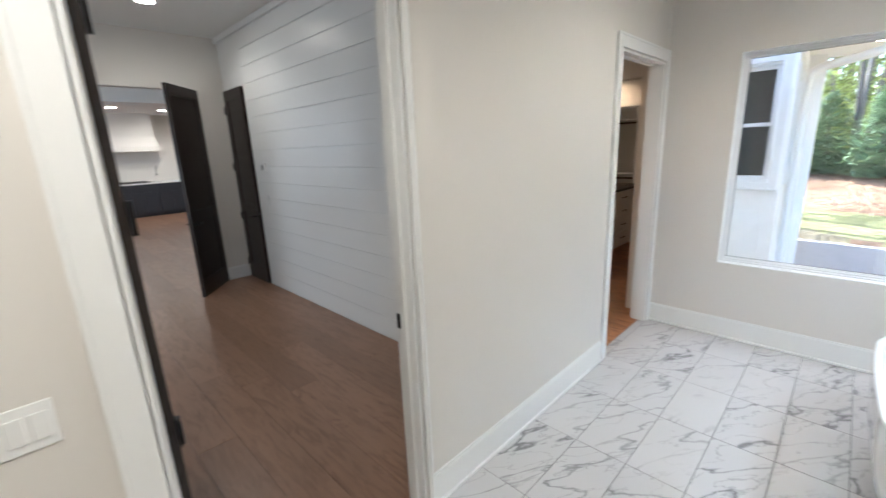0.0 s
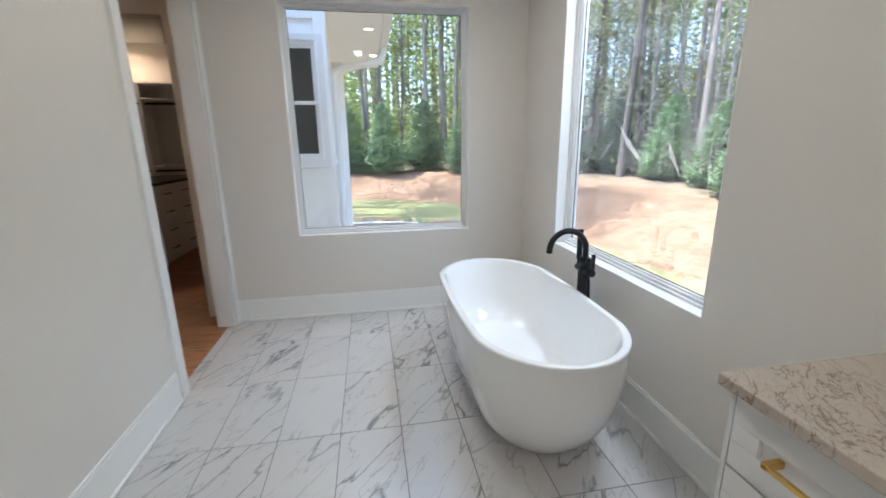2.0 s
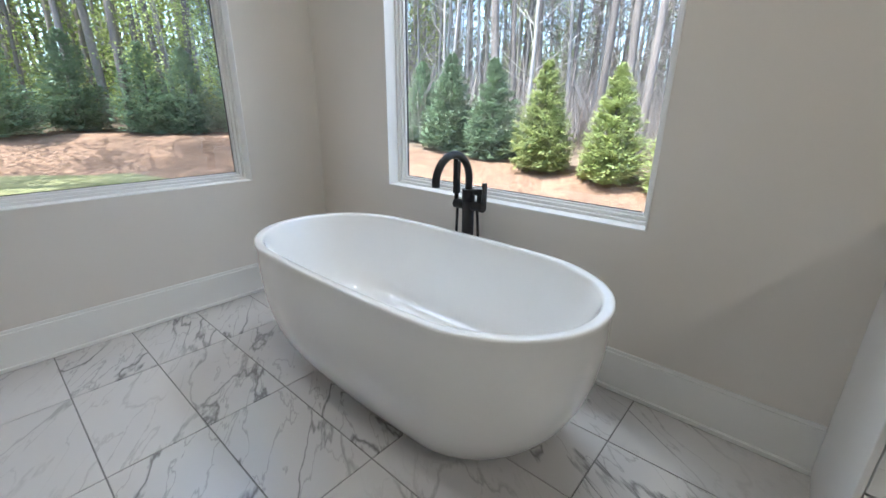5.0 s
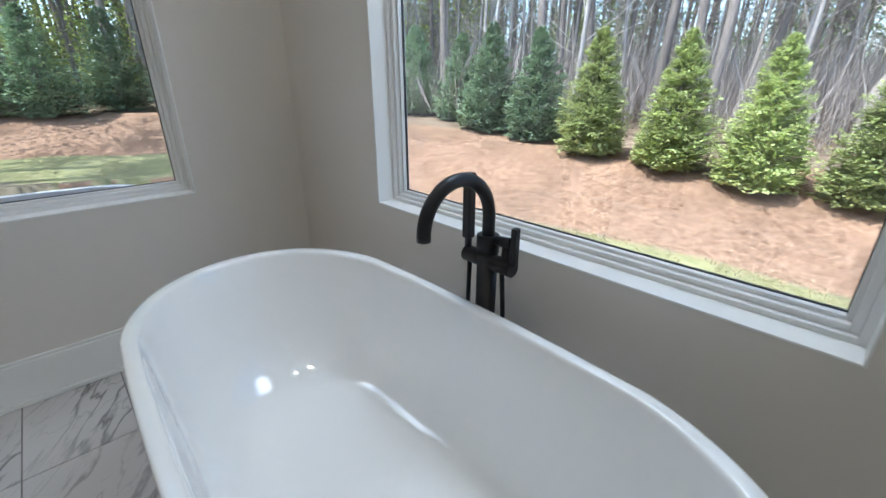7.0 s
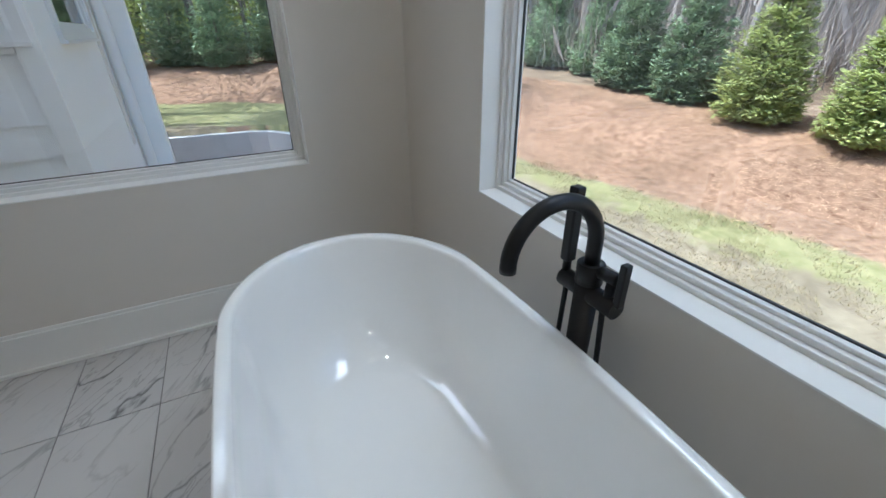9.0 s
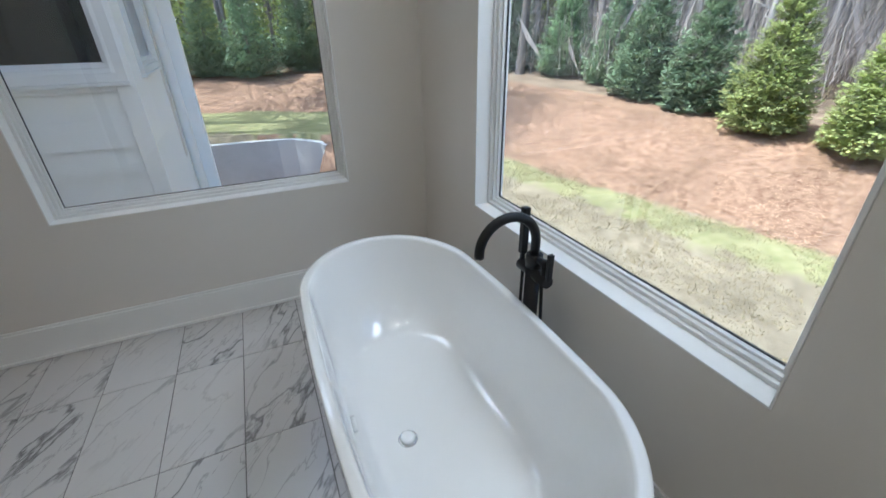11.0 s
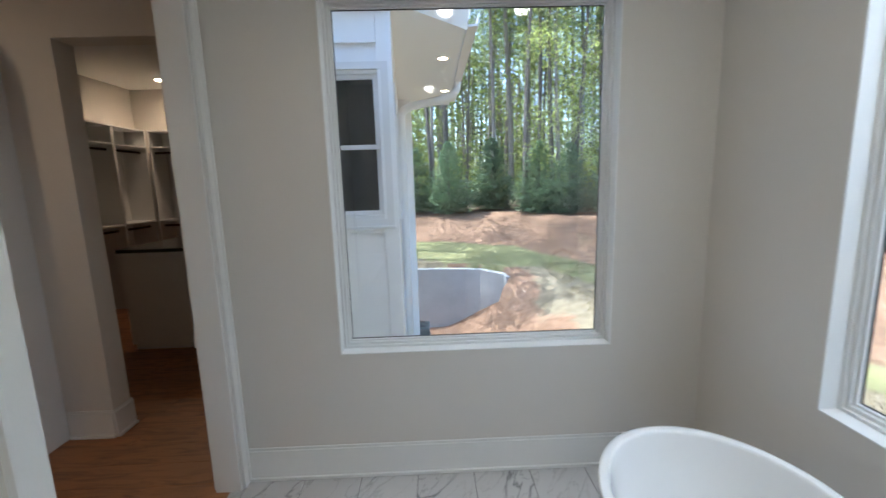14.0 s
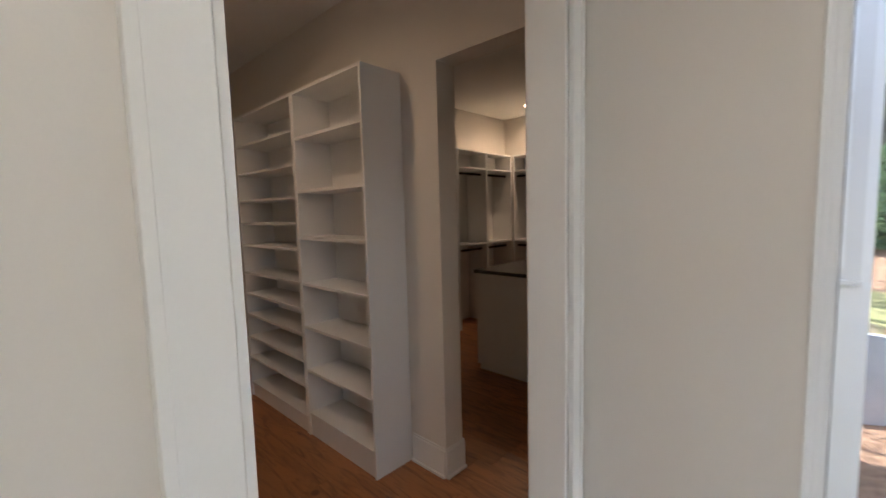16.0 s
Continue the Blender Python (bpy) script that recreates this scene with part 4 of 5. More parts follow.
gx, gy = spaced(-900, 900, -6, 16, 0.25, 1.35), spaced(-900, 900, -2, 26, 0.25, 1.35)
bm = bmesh.new()
cover = bm.verts.layers.float_color.new("cover")
grid = []
for x in gx:
    row = []
    for y in gy:
        v = bm.verts.new((x, y, ground_z(x, y)))
        s = beyond(x, y) + 0.35 * noise.noise((x * 0.5, y * 0.5, 7))
        mulch = smooth(-0.25, 0.25, s) * (1 - smooth(4.2, 5.6, s))
        patch = smooth(3.1, 2.2, x + 0.5 * noise.noise((x * 0.7, y * 0.7, 2))) * smooth(9.6, 10.6, y + 0.3 * x) * smooth(wall_y(x) + 0.5, wall_y(x) + 0.1, y)
        grass = smooth(-1.7, -0.7, s) * smooth(0.25, -0.15, s) * (0.75 if y < 12 else 1.0)
        if y > 14.5:
            grass = max(grass, smooth(-4.2, -2.5, s) * smooth(0.25, -0.15, s))
        v[cover] = (max(mulch, patch), grass, smooth(4.2, 5.6, s), 1)
        row.append(v)
    grid.append(row)
for a, b in zip(grid, grid[1:]):
    for k in range(len(a) - 1):
        f = bm.faces.new((a[k], b[k], b[k + 1], a[k + 1]))
        f.smooth = True
structure("ground", bm, GROUND, "dry spring lawn, pine-straw bank and woodland floor", "ground")

# loose pine straw on the bank
rng = random.Random(5)
verts, faces = [], []
while len(faces) < 30000:
    x, y = rng.uniform(3.5, 12.5), rng.uniform(2.0, 21.0)
    s = beyond(x, y)
    if not -0.15 < s < 4.6:
        continue
    z = ground_z(x, y) + rng.uniform(0.004, 0.03)
    a, l = rng.uniform(0, 6.283), rng.uniform(0.08, 0.2)
    dx, dy = math.cos(a) * l, math.sin(a) * l
    nx, ny = -math.sin(a) * 0.004, math.cos(a) * 0.004
    i = len(verts)
    verts += [(x + nx, y + ny, z), (x - nx, y - ny, z), (x + dx, y + dy, z + rng.uniform(-0.01, 0.03))]
    faces.append((i, i + 1, i + 2))
me = bpy.data.meshes.new("pine_straw")
me.from_pydata(verts, [], faces)
me.materials.append(STRAW)
tagged(new("pine_straw", me), "loose reddish pine straw scattered over the planted bank", "mulch", kind="stuff")

# short dormant grass on the lawn
rng = random.Random(8)
verts, faces = [], []
while len(faces) < 30000:
    x, y = rng.uniform(3.2, 9.5), rng.uniform(0.5, 15.0)
    if beyond(x, y) > 0.1 or noise.noise((x * 1.4, y * 1.4, 9)) < -0.18:
        continue
    z, a, h = ground_z(x, y) - 0.005, rng.uniform(0, 6.283), rng.uniform(0.02, 0.055)
    wx, wy = math.cos(a) * 0.006, math.sin(a) * 0.006
    i = len(verts)
    verts += [(x - wx, y - wy, z), (x + wx, y + wy, z), (x + rng.gauss(0, 0.03), y + rng.gauss(0, 0.03), z + h)]
    faces.append((i, i + 1, i + 2))
me = bpy.data.meshes.new("dry_grass")
me.from_pydata(verts, [], faces)
me.materials.append(DRYGRASS)
tagged(new("dry_grass", me), "short tan dormant grass blades over the lawn", "grass", kind="stuff")

# retaining wall
bm = bmesh.new()
path = [(2.05, 13.95), (1.98, 14.15), (1.75, 14.35)] + [(x, wall_y(x)) for x in (1.3, 0.8, 0.3, -0.3, -1.0, -2.0, -3.5, -6.0, -12.0)]
rings = []
for i, (x, y) in enumerate(path):
    a, b = path[max(0, i - 1)], path[min(len(path) - 1, i + 1)]
    d = Vector((b[0] - a[0], b[1] - a[1], 0)).normalized()
    nrm = Vector((-d.y, d.x, 0)) * 0.11
    top = -1.20 + (0.0 if i > 2 else -0.03 * (3 - i))
    rings.append([(x + nrm.x, y + nrm.y, -3.6), (x + nrm.x, y + nrm.y, top), (x - nrm.x, y - nrm.y, top), (x - nrm.x, y - nrm.y, -3.6)])
rings_mesh(bm, rings)
for f in bm.faces:
    f.smooth = False
rw = thing("retaining_wall", bm, CONCRETE, "grey cast concrete retaining wall with form joints", "retaining wall")
for x in (1.25, 0.05, -1.15, -2.35):
    part("form_joint", B(((x - 0.012, wall_y(x) - 0.118, -3.4), (x + 0.012, wall_y(x) - 0.100, -1.21))), CONCRETE, rw)

# condenser unit
ax, ay = -0.72, 12.9
ag = ground_z(ax, ay)
ac = empty("air_conditioner", (ax, ay, ag), "dark grey outdoor air-conditioning condenser on the ground", "air conditioner")
part("pad", B(((-0.45, -0.45, -0.05), (0.45, 0.45, 0.05)), bevel=0.01), CONCRETE, ac)
part("cabinet", B(((-0.34, -0.34, 0.05), (0.34, 0.34, 0.80)), bevel=0.03), ACMETAL, ac)
for k in range(12):
    z = 0.12 + k * 0.053
    part("louvre", B(((-0.30, -0.352, z), (0.30, -0.338, z + 0.02))), ACMETAL, ac)
bm = bmesh.new()
for r in (0.27, 0.20, 0.13, 0.06):
    tube(bm, [(r * math.cos(2 * math.pi * k / 28), r * math.sin(2 * math.pi * k / 28), 0.825) for k in range(29)], 0.008, 6)
part("fan_grille", bm, GASKET, ac)


# ---- outside: the projecting wing of the house ----
def wing():
    x1, y0, y1 = -0.535, 5.30, 8.70
    root = empty("house_wing", (x1, y0, 0), "white lap-sided wing of the house with soffit lights", "house")
    X = lambda v: v - x1
    Y = lambda v: v - y0
    # walls with real window openings
    wx0, wx1, wz0, wz1 = -1.30, -0.60, 1.285, 2.43
    part("wall", B(
        ((X(-1.42), 0, -3.4), (X(wx0), 0.12, 2.9)), ((X(wx0), 0, -3.4), (X(wx1), 0.12, wz0)), ((X(wx0), 0, wz1), (X(wx1), 0.12, 2.9)), ((X(wx1), 0, -3.4), (0, 0.12, 2.9))), SIDING, root, "south wall behind the siding")
    v0, v1 = 6.0, 7.42
    part("wall", B(
        ((-0.12, 0.12, -3.4), (0, Y(v0), 2.9)), ((-0.12, Y(v0), -3.4), (0, Y(v1), wz0)), ((-0.12, Y(v0), wz1), (0, Y(v1), 2.9)), ((-0.12, Y(v1), -3.4), (0, Y(y1), 2.9))), SIDING, root, "east wall behind the siding")
    part("wall", B(((X(-1.42), Y(y1) - 0.0, -3.4), (0, Y(y1) + 0.12, 2.9))), SIDING, root, "far wall")
    # lap boards
    for k in range(23):
        z = -3.0 + k * 0.19
        if z + 0.19 > 1.17:
            break
        bm = bmesh.new()
        rings_mesh(bm, [[(xx, -0.001, z), (xx, -0.020, z), (xx, -0.006, z + 0.195), (xx, -0.001, z + 0.195)] for xx in (X(-1.42), -0.092)])
        for f in bm.faces:
            f.smooth = False
        part("lap_board", bm, SIDING, root)
    part("corner_board", B(((-0.09, -0.026, -3.2), (0.026, 0.0, 2.9)), ((0.0, 0.0, -3.2), (0.026, 0.11, 2.9)), bevel=0.003), SIDING, root, "white corner trim board")
    part("corner_board", B(((0.0, Y(y1) - 0.1, -3.2), (0.026, Y(y1) + 0.12, 2.9)), bevel=0.003), SIDING, root)
    part("band_board", B(((X(-1.42), -0.024, 1.17), (-0.092, -0.001, 1.225)), bevel=0.003), SIDING, root, "white horizontal band board")
    part("frieze_board", B(((X(-1.42), -0.03, 2.62), (-0.092, -0.001, 2.9)), ((0.001, 0.112, 2.62), (0.03, Y(y1) - 0.1, 2.9)), bevel=0.003), SIDING, root, "white frieze board under the soffit")
    # windows
    for axis in ("x", "y"):
        a, b = (wx0, wx1) if axis == "x" else (v0, v1)
        w = new("window")
        w.parent = root
        w["label"] = "white double-hung window"

        def at(p0, p1, q0, q1, z0, z1):
            """p along the wall, q outwards"""
            if axis == "x":
                return (X(p0), -q1, z0), (X(p1), -q0, z1)
            return (q0, Y(p0), z0), (q1, Y(p1), z1)
        ring = lambda i0, i1, q0, q1, z0, z1: B(at(a + i0, a + i1, q0, q1, z0 + i0, z1 - i0), at(b - i1, b - i0, q0, q1, z0 + i0, z1 - i0), at(a + i1, b - i1, q0, q1, z0 + i0, z0 + i1), at(a + i1, b - i1, q0, q1, z1 - i1, z1 - i0), bevel=0.002)
        part("frame", ring(-0.055, 0.0, 0.0, 0.03, wz0, wz1), VINYL, w)
        part("frame", ring(0.0, 0.03, -0.08, 0.012, wz0, wz1), VINYL, w)
        mid = (wz0 + wz1) / 2
        if axis == "y":
            part("sash", ring(0.03, 0.06, -0.06, -0.014, wz0, wz1), VINYL, w)
            part("pane", B(at(a + 0.055, b - 0.055, -0.034, -0.030, wz0 + 0.055, wz1 - 0.055)), DARKGLASS, w)
            part("sill", B(at(a - 0.06, b + 0.06, 0.0, 0.045, wz0 - 0.08, wz0 - 0.056), bevel=0.003), VINYL, w)
            continue
        part("sash", ring(0.03, 0.065, -0.05, -0.012, mid - 0.05, wz1 - 0.0), VINYL, w)
        part("sash", ring(0.03, 0.065, -0.075, -0.052, wz0, mid + 0.05), VINYL, w)
        part("sill", B(at(a - 0.06, b + 0.06, 0.0, 0.045, wz0 - 0.08, wz0 - 0.056), bevel=0.003), VINYL, w)
        part("pane", B(at(a + 0.06, b - 0.06, -0.034, -0.030, mid - 0.01, wz1 - 0.06)), DARKGLASS, w)
        part("pane", B(at(a + 0.06, b - 0.06, -0.066, -0.062, wz0 + 0.06, mid)), DARKGLASS, w)
    # eaves, fascia, gutter
    ex = X(0.11)
    bm = bmesh.new()
    rings_mesh(bm, [[(X(-1.36), Y(5.16), z), (X(-0.58), Y(5.16), z), (ex, Y(5.85), z), (ex, Y(9.4), z), (X(-1.36), Y(9.4), z)] for z in (2.9, 2.93)])
    for f in bm.faces:
        f.smooth = False
    part("soffit", bm, SIDING, root, "white boarded soffit")
    bm = bmesh.new()
    rings_mesh(bm, [[(X(-1.36), Y(5.16) - d, z), (X(-0.58), Y(5.16) - d, z), (ex + d, Y(5.85) - d, z), (ex + d, Y(9.4), z), (X(-1.36), Y(9.4), z)] for d, z in ((0.001, 2.89), (0.012, 2.885), (0.02, 2.94), (0.03, 3.06), (0.06, 3.09), (0.05, 3.10))], False)
    for f in bm.faces:
        f.smooth = False
    part("fascia", bm, SIDING, root, "white fascia board")
    bm = bmesh.new()
    rings_mesh(bm, [[(ex + 0.02 + a, yy, z) for a, z in ((0, 2.93), (0.10, 2.94), (0.12, 3.04), (0.105, 3.05), (0.09, 2.96), (0.0, 2.95))] for yy in (Y(5.9), Y(9.4))])
    for f in bm.faces:
        f.smooth = False
    part("gutter", bm, VINYL, root, "white gutter")
    bm = bmesh.new()
    gy0 = Y(7.95)
    wx = -0.063 * gy0
    tube(bm, [(ex + 0.06, gy0, 2.95), (ex + 0.05, gy0, 2.84), (ex + 0.0, gy0, 2.77), (ex - 0.10, gy0, 2.72), (wx + 0.22, gy0, 2.62), (wx + 0.12, gy0, 2.57), (wx + 0.075, gy0, 2.50), (wx + 0.07, gy0, 2.40), (wx + 0.07, gy0, 0.2), (wx + 0.07, gy0, -2.9)], 0.056, 14)
    part("downspout", bm, VINYL, root, "white downspout")
    shear = Matrix(((1, -0.063, 0, 0), (0, 1, 0, 0), (0, 0, 1, 0), (0, 0, 0, 1)))
    for ob in list(root.children_recursive):
        if ob.data and ob.name.split(".")[0] in ("wall", "lap_board", "corner_board", "band_board", "frieze_board", "frame", "sash", "sill", "pane"):
            ob.data.transform(shear)
    # farther section of the wing
    part("wall", B(((X(-1.42), Y(8.95), -3.4), (X(-0.53), Y(9.1), 2.9))), SIDING, root, "farther siding wall")
    for k in range(30):
        z = -3.0 + k * 0.19
        bm = bmesh.new()
        rings_mesh(bm, [[(xx, Y(8.95) - 0.001, z), (xx, Y(8.95) - 0.020, z), (xx, Y(8.95) - 0.006, z + 0.195), (xx, Y(8.95) - 0.001, z + 0.195)] for xx in (X(-1.0), X(-0.545))])
        for f in bm.faces:
            f.smooth = False
        part("lap_board", bm, SIDING, root)
    # unseen above the eave; added to keep direct sun out of the north window
    part("roof", hip(bmesh.new(), X(-6.4), ex, Y(5.2), Y(9.4), 3.101, 0.30), SHINGLE, root, "unseen dark grey shingled roof, added to block the sun")
    return root


house_wing = wing()
BACK = 1.15
house_wing.location = (-0.06 - 0.435 * BACK, 1.9 + 3.40 * BACK, 1.5 - 1.5 * BACK)
house_wing.scale = (BACK, BACK, BACK)
# unseen block with a roof, added to shade the pit and retaining wall
block = empty("house_block", (-7.5, 11.0, 0), "unseen plain white block, added to shade the pit", "house")
part("wall", B(((-5.0, -0.6, -3.4), (5.2, 2.6, 3.2))), SIDING, block)
bm = bmesh.new()
rings_mesh(bm, [[(x, -2.4, 3.2), (x, 0.3, 5.6), (x, 3.1, 3.2)] for x in (-5.4, 5.5)])
for f in bm.faces:
    f.smooth = False
part("roof", bm, ACMETAL, block)
for x, y in ((-0.02, 7.42), (0.07, 9.30)):
    can_light(x, y, 3.108, 0, AMBER, 0.06, "white recessed soffit light, switched on", 6.0)


# ---- outside: trees ----
def leaf_mesh(name, n, place, size, material, seed, droop=0.3):
    """Many small folded leaves; place(rng) gives a point, an outward way and a scale."""
    rng = random.Random(seed)
    vs, fs = [], []
    for _ in range(n):
        p, out, k = place(rng)
        p, out = Vector(p), Vector(out).normalized()
        out = (out + Vector((rng.uniform(-0.5, 0.5), rng.uniform(-0.5, 0.5), rng.uniform(-0.5, 0.3) - droop))).normalized()
        side = out.cross(Vector((rng.uniform(-0.4, 0.4), rng.uniform(-0.4, 0.4), 1))).normalized()
        l, w = size * k * rng.uniform(0.7, 1.3), size * k * rng.uniform(0.22, 0.40)
        i = len(vs)
        vs += [tuple(p), tuple(p + out * l * 0.5 + side * w), tuple(p + out * l), tuple(p + out * l * 0.5 - side * w)]
        fs.append((i, i + 1, i + 2, i + 3))
    me = bpy.data.meshes.new(name)
    me.from_pydata(vs, [], fs)
    me.materials.append(material)
    return me


def conifer(seed, material, h, r, n, size, power, label, name):
    """Cone-shaped evergreen with layered sprays."""
    root = empty(name, (0, 0, 0), label, "tree", "evergreens on the bank")
    rng0 = random.Random(seed)
    bm = bmesh.new()
    tube(bm, [(0, 0, -0.25), (0.01, 0, h * 0.5), (0, 0.01, h * 0.93)], [0.06, 0.035, 0.008], 8)
    part("trunk", bm, BARK, root)
    boughs = []
    for k in range(820):
        f = rng0.random() ** 1.6
        boughs.append((f, rng0.uniform(0, 6.283), rng0.choice((0.62, 0.8, 0.92, 1.0, 1.08)) * rng0.uniform(0.9, 1.12), rng0.uniform(0.14, 0.32), rng0.uniform(-0.10, 0.42)))
    bulge = [rng0.uniform(-0.16, 0.16) for _ in range(4)]

    def place(rng):
        f, a, reach, fan, rise = rng.choice(boughs)
        rad = r * (1 - f) ** power * (0.78 + 0.22 * min(1, f * 7)) * reach * (1 + bulge[0] * math.sin(a + 1) + bulge[1] * math.sin(2 * a + 3 * f)) + 0.03
        u = rng.random() ** 0.45
        aa = a + rng.gauss(0, fan) * (1.5 - u)
        z = h * (0.03 + 0.95 * f) + rad * (rise * u + 0.16 * u * u - 0.10) + rng.gauss(0, 0.028)
        return (rad * u * math.cos(aa), rad * u * math.sin(aa), max(0.03, z)), (math.cos(aa), math.sin(aa), 0.2 + rise), 0.7 + 0.5 * (1 - f)
    crown = new("crown", leaf_mesh("crown", n, place, size, material, seed + 1, 0.1))
    crown.parent = root
    return root


def plant(root, x, y, s, turn):
    return copy_thing(root, pose(x, y, ground_z(x, y) - 0.02, 0, 0, turn) @ Matrix.Scale(s, 4))


def scaled(root, x, y, s, turn):
    ob = copy_thing(root, Matrix())
    ob.matrix_basis = pose(x, y, ground_z(x, y) - 0.02, 0, 0, turn) @ Matrix.Scale(s, 4)
    return ob


bank = [conifer(11 + k, SPRUCE, 2.85, 0.88, 26000, 0.085, 0.74, "dense yellow-green conical evergreen on the pine-straw bank", "conifer") for k in range(2)]
blue = [conifer(21 + k, BLUESPRUCE, 3.0, 1.02, 24000, 0.09, 0.70, "dense blue-green conical evergreen on the pine-straw bank", "conifer") for k in range(2)]
dark = [conifer(31 + k, HOLLY, 3.35, 1.15, 14000, 0.11, 0.62, "broad dark green evergreen shrub tree on the bank", "holly_tree") for k in range(2)]
SPOTS = [(10.45, 3.65, 0.98), (10.5, 5.35, 1.0), (10.35, 7.2, 1.02), (10.95, 9.35, 1.0), (11.0, 11.1, 1.05), (12.0, 13.4, 1.0), (11.9, 15.9, 1.1), (13.5, 17.6, 1.15), (10.7, 1.9, 1.0), (10.8, 0.1, 1.0)]
for k, (x, y, s) in enumerate(SPOTS):
    scaled((blue if y > 9 else bank)[k % 2], x, y, s, 77 * k)
HOLLIES = [(9.4, 19.6, 1.0), (7.6, 19.9, 1.05), (6.0, 20.4, 0.95), (4.9, 21.5, 1.0), (2.95, 23.6, 1.1), (0.65, 22.6, 1.05), (-0.95, 23.5, 1.0), (-3.0, 23.6, 1.0), (11.3, 18.6, 1.0), (-5.5, 24.0, 1.0)]
for k, (x, y, s) in enumerate(HOLLIES):
    scaled(dark[k % 2], x, y, s, 61 * k)
for ob in bank + blue + dark:
    for c in list(ob.children):
        bpy.data.objects.remove(c)
    bpy.data.objects.remove(ob)


def forest_tree(seed, h, r, bark, leaf, leaves, leaf_size, low, label):
    """Tall tapered trunk with limbs and an airy crown."""
    rng = random.Random(seed)
    root = empty("forest_tree", (0, 0, 0), label, "tree", "woodland trees")
    bm = bmesh.new()
    lean = (rng.uniform(-0.5, 0.5), rng.uniform(-0.5, 0.5))
    kink = rng.uniform(0, 6)
    axis = lambda f: Vector((lean[0] * f + 0.16 * math.sin(kink + f * 5), lean[1] * f + 0.16 * math.cos(kink + f * 4), h * f))
    n = 12
    tube(bm, [axis(-0.03)] + [axis(k / n) for k in range(n + 1)], [r * 1.35] + [r * (1.15 if k == 0 else 1 - 0.85 * k / n) for k in range(n + 1)], 9)
    part("trunk", bm, bark, root)
    limbs = bmesh.new()
    tips = []
    for k in range(30):
        f = rng.uniform(low, 0.97)
        a, l = rng.uniform(0, 6.283), h * rng.uniform(0.06, 0.16) * (1.15 - f * 0.6)
        p = axis(f)
        d = Vector((math.cos(a), math.sin(a), rng.uniform(0.15, 0.9)))
        q = p + d * l * 0.5 + Vector((0, 0, rng.uniform(-0.1, 0.2)))
        e = p + d * l + Vector((rng.uniform(-0.3, 0.3), rng.uniform(-0.3, 0.3), rng.uniform(-0.1, 0.5)))
        rr = r * 0.28 * (1.1 - f)
        tube(limbs, [p, q, e], [rr, rr * 0.6, rr * 0.15], 5)
        tips.append((p, q, e))
        for _ in range(3):
            g = q.lerp(e, rng.random())
            tube(limbs, [g, g + Vector((rng.uniform(-1, 1), rng.uniform(-1, 1), rng.uniform(-0.2, 1))) * l * 0.35], [rr * 0.3, rr * 0.08], 4)
    part("limbs", limbs, bark, root)

    if leaves:
        def place(rng):
            p, q, e = rng.choice(tips)
            c = q.lerp(e, rng.random() ** 0.6)
            s = 0.45
            return c + Vector((rng.gauss(0, s), rng.gauss(0, s), rng.gauss(0, s * 0.7))), (rng.uniform(-1, 1), rng.uniform(-1, 1), rng.uniform(-0.4, 0.8)), 1.0
        crown = new("crown", leaf_mesh("crown", leaves, place, leaf_size, leaf, seed + 3))
        crown.parent = root
    return root


kinds = [
    forest_tree(101, 19, 0.14, BARK, PINE, 3200, 0.17, 0.5, "tall straight pine with a high thin crown in the woods"),
    forest_tree(102, 17, 0.095, BARK, SPRING, 5200, 0.125, 0.12, "slender woodland tree with fresh spring leaves"),
    forest_tree(103, 15, 0.085, PALEBARK, None, 0, 0.2, 0.2, "bare pale-barked hardwood in the woods"),
    forest_tree(104, 20, 0.18, BARK, PINE, 3200, 0.17, 0.55, "tall thick pine trunk in the woods"),
    forest_tree(105, 12, 0.055, PALEBARK, SPRING, 4200, 0.115, 0.08, "thin young tree with pale green leaves"),
    forest_tree(106, 14, 0.07, PALEBARK, None, 0, 0.2, 0.12, "bare crooked grey hardwood in the woods"),
]
rng = random.Random(21)
count = 0
tries = 0
placed = []
while count < 295 and tries < 12000:
    tries += 1
    a = rng.uniform(-0.35, 2.05) if count < 262 else rng.uniform(-1.3, -0.35)
    d = 13 + 42 * rng.random() ** 1.2
    x, y = d * math.cos(a), 1.5 + d * math.sin(a)
    s = beyond(x, y)
    if s < (4.4 if math.cos(a) < 0.45 else 6.0) or any((x - p) ** 2 + (y - q) ** 2 < 1.0 for p, q in placed):
        continue
    placed.append((x, y))
    east = math.cos(a)
    w = (3, 0.12, 4, 2.5, 0.15, 5) if east > 0.45 else (6, 3.5, 0.2, 5, 2, 0.3)
    k = rng.choices(range(6), w)[0]
    scaled(kinds[k], x, y, rng.uniform(0.75, 1.15), rng.uniform(0, 360))
    count += 1
# unseen trees, added behind the shading block to cast dappled shade over the lawn
for k, (x, y) in enumerate(((-2.3, 15.7), (-3.2, 16.8), (-2.5, 18.4), (-4.6, 15.6), (-3.5, 19.6), (-5.6, 17.2))):
    scaled(kinds[(1, 0, 3, 2, 1, 5)[k]], x, y, 1.1 + 0.03 * k, 70 * k)
for ob in kinds:
    for c in list(ob.children):
        bpy.data.objects.remove(c)
    bpy.data.objects.remove(ob)


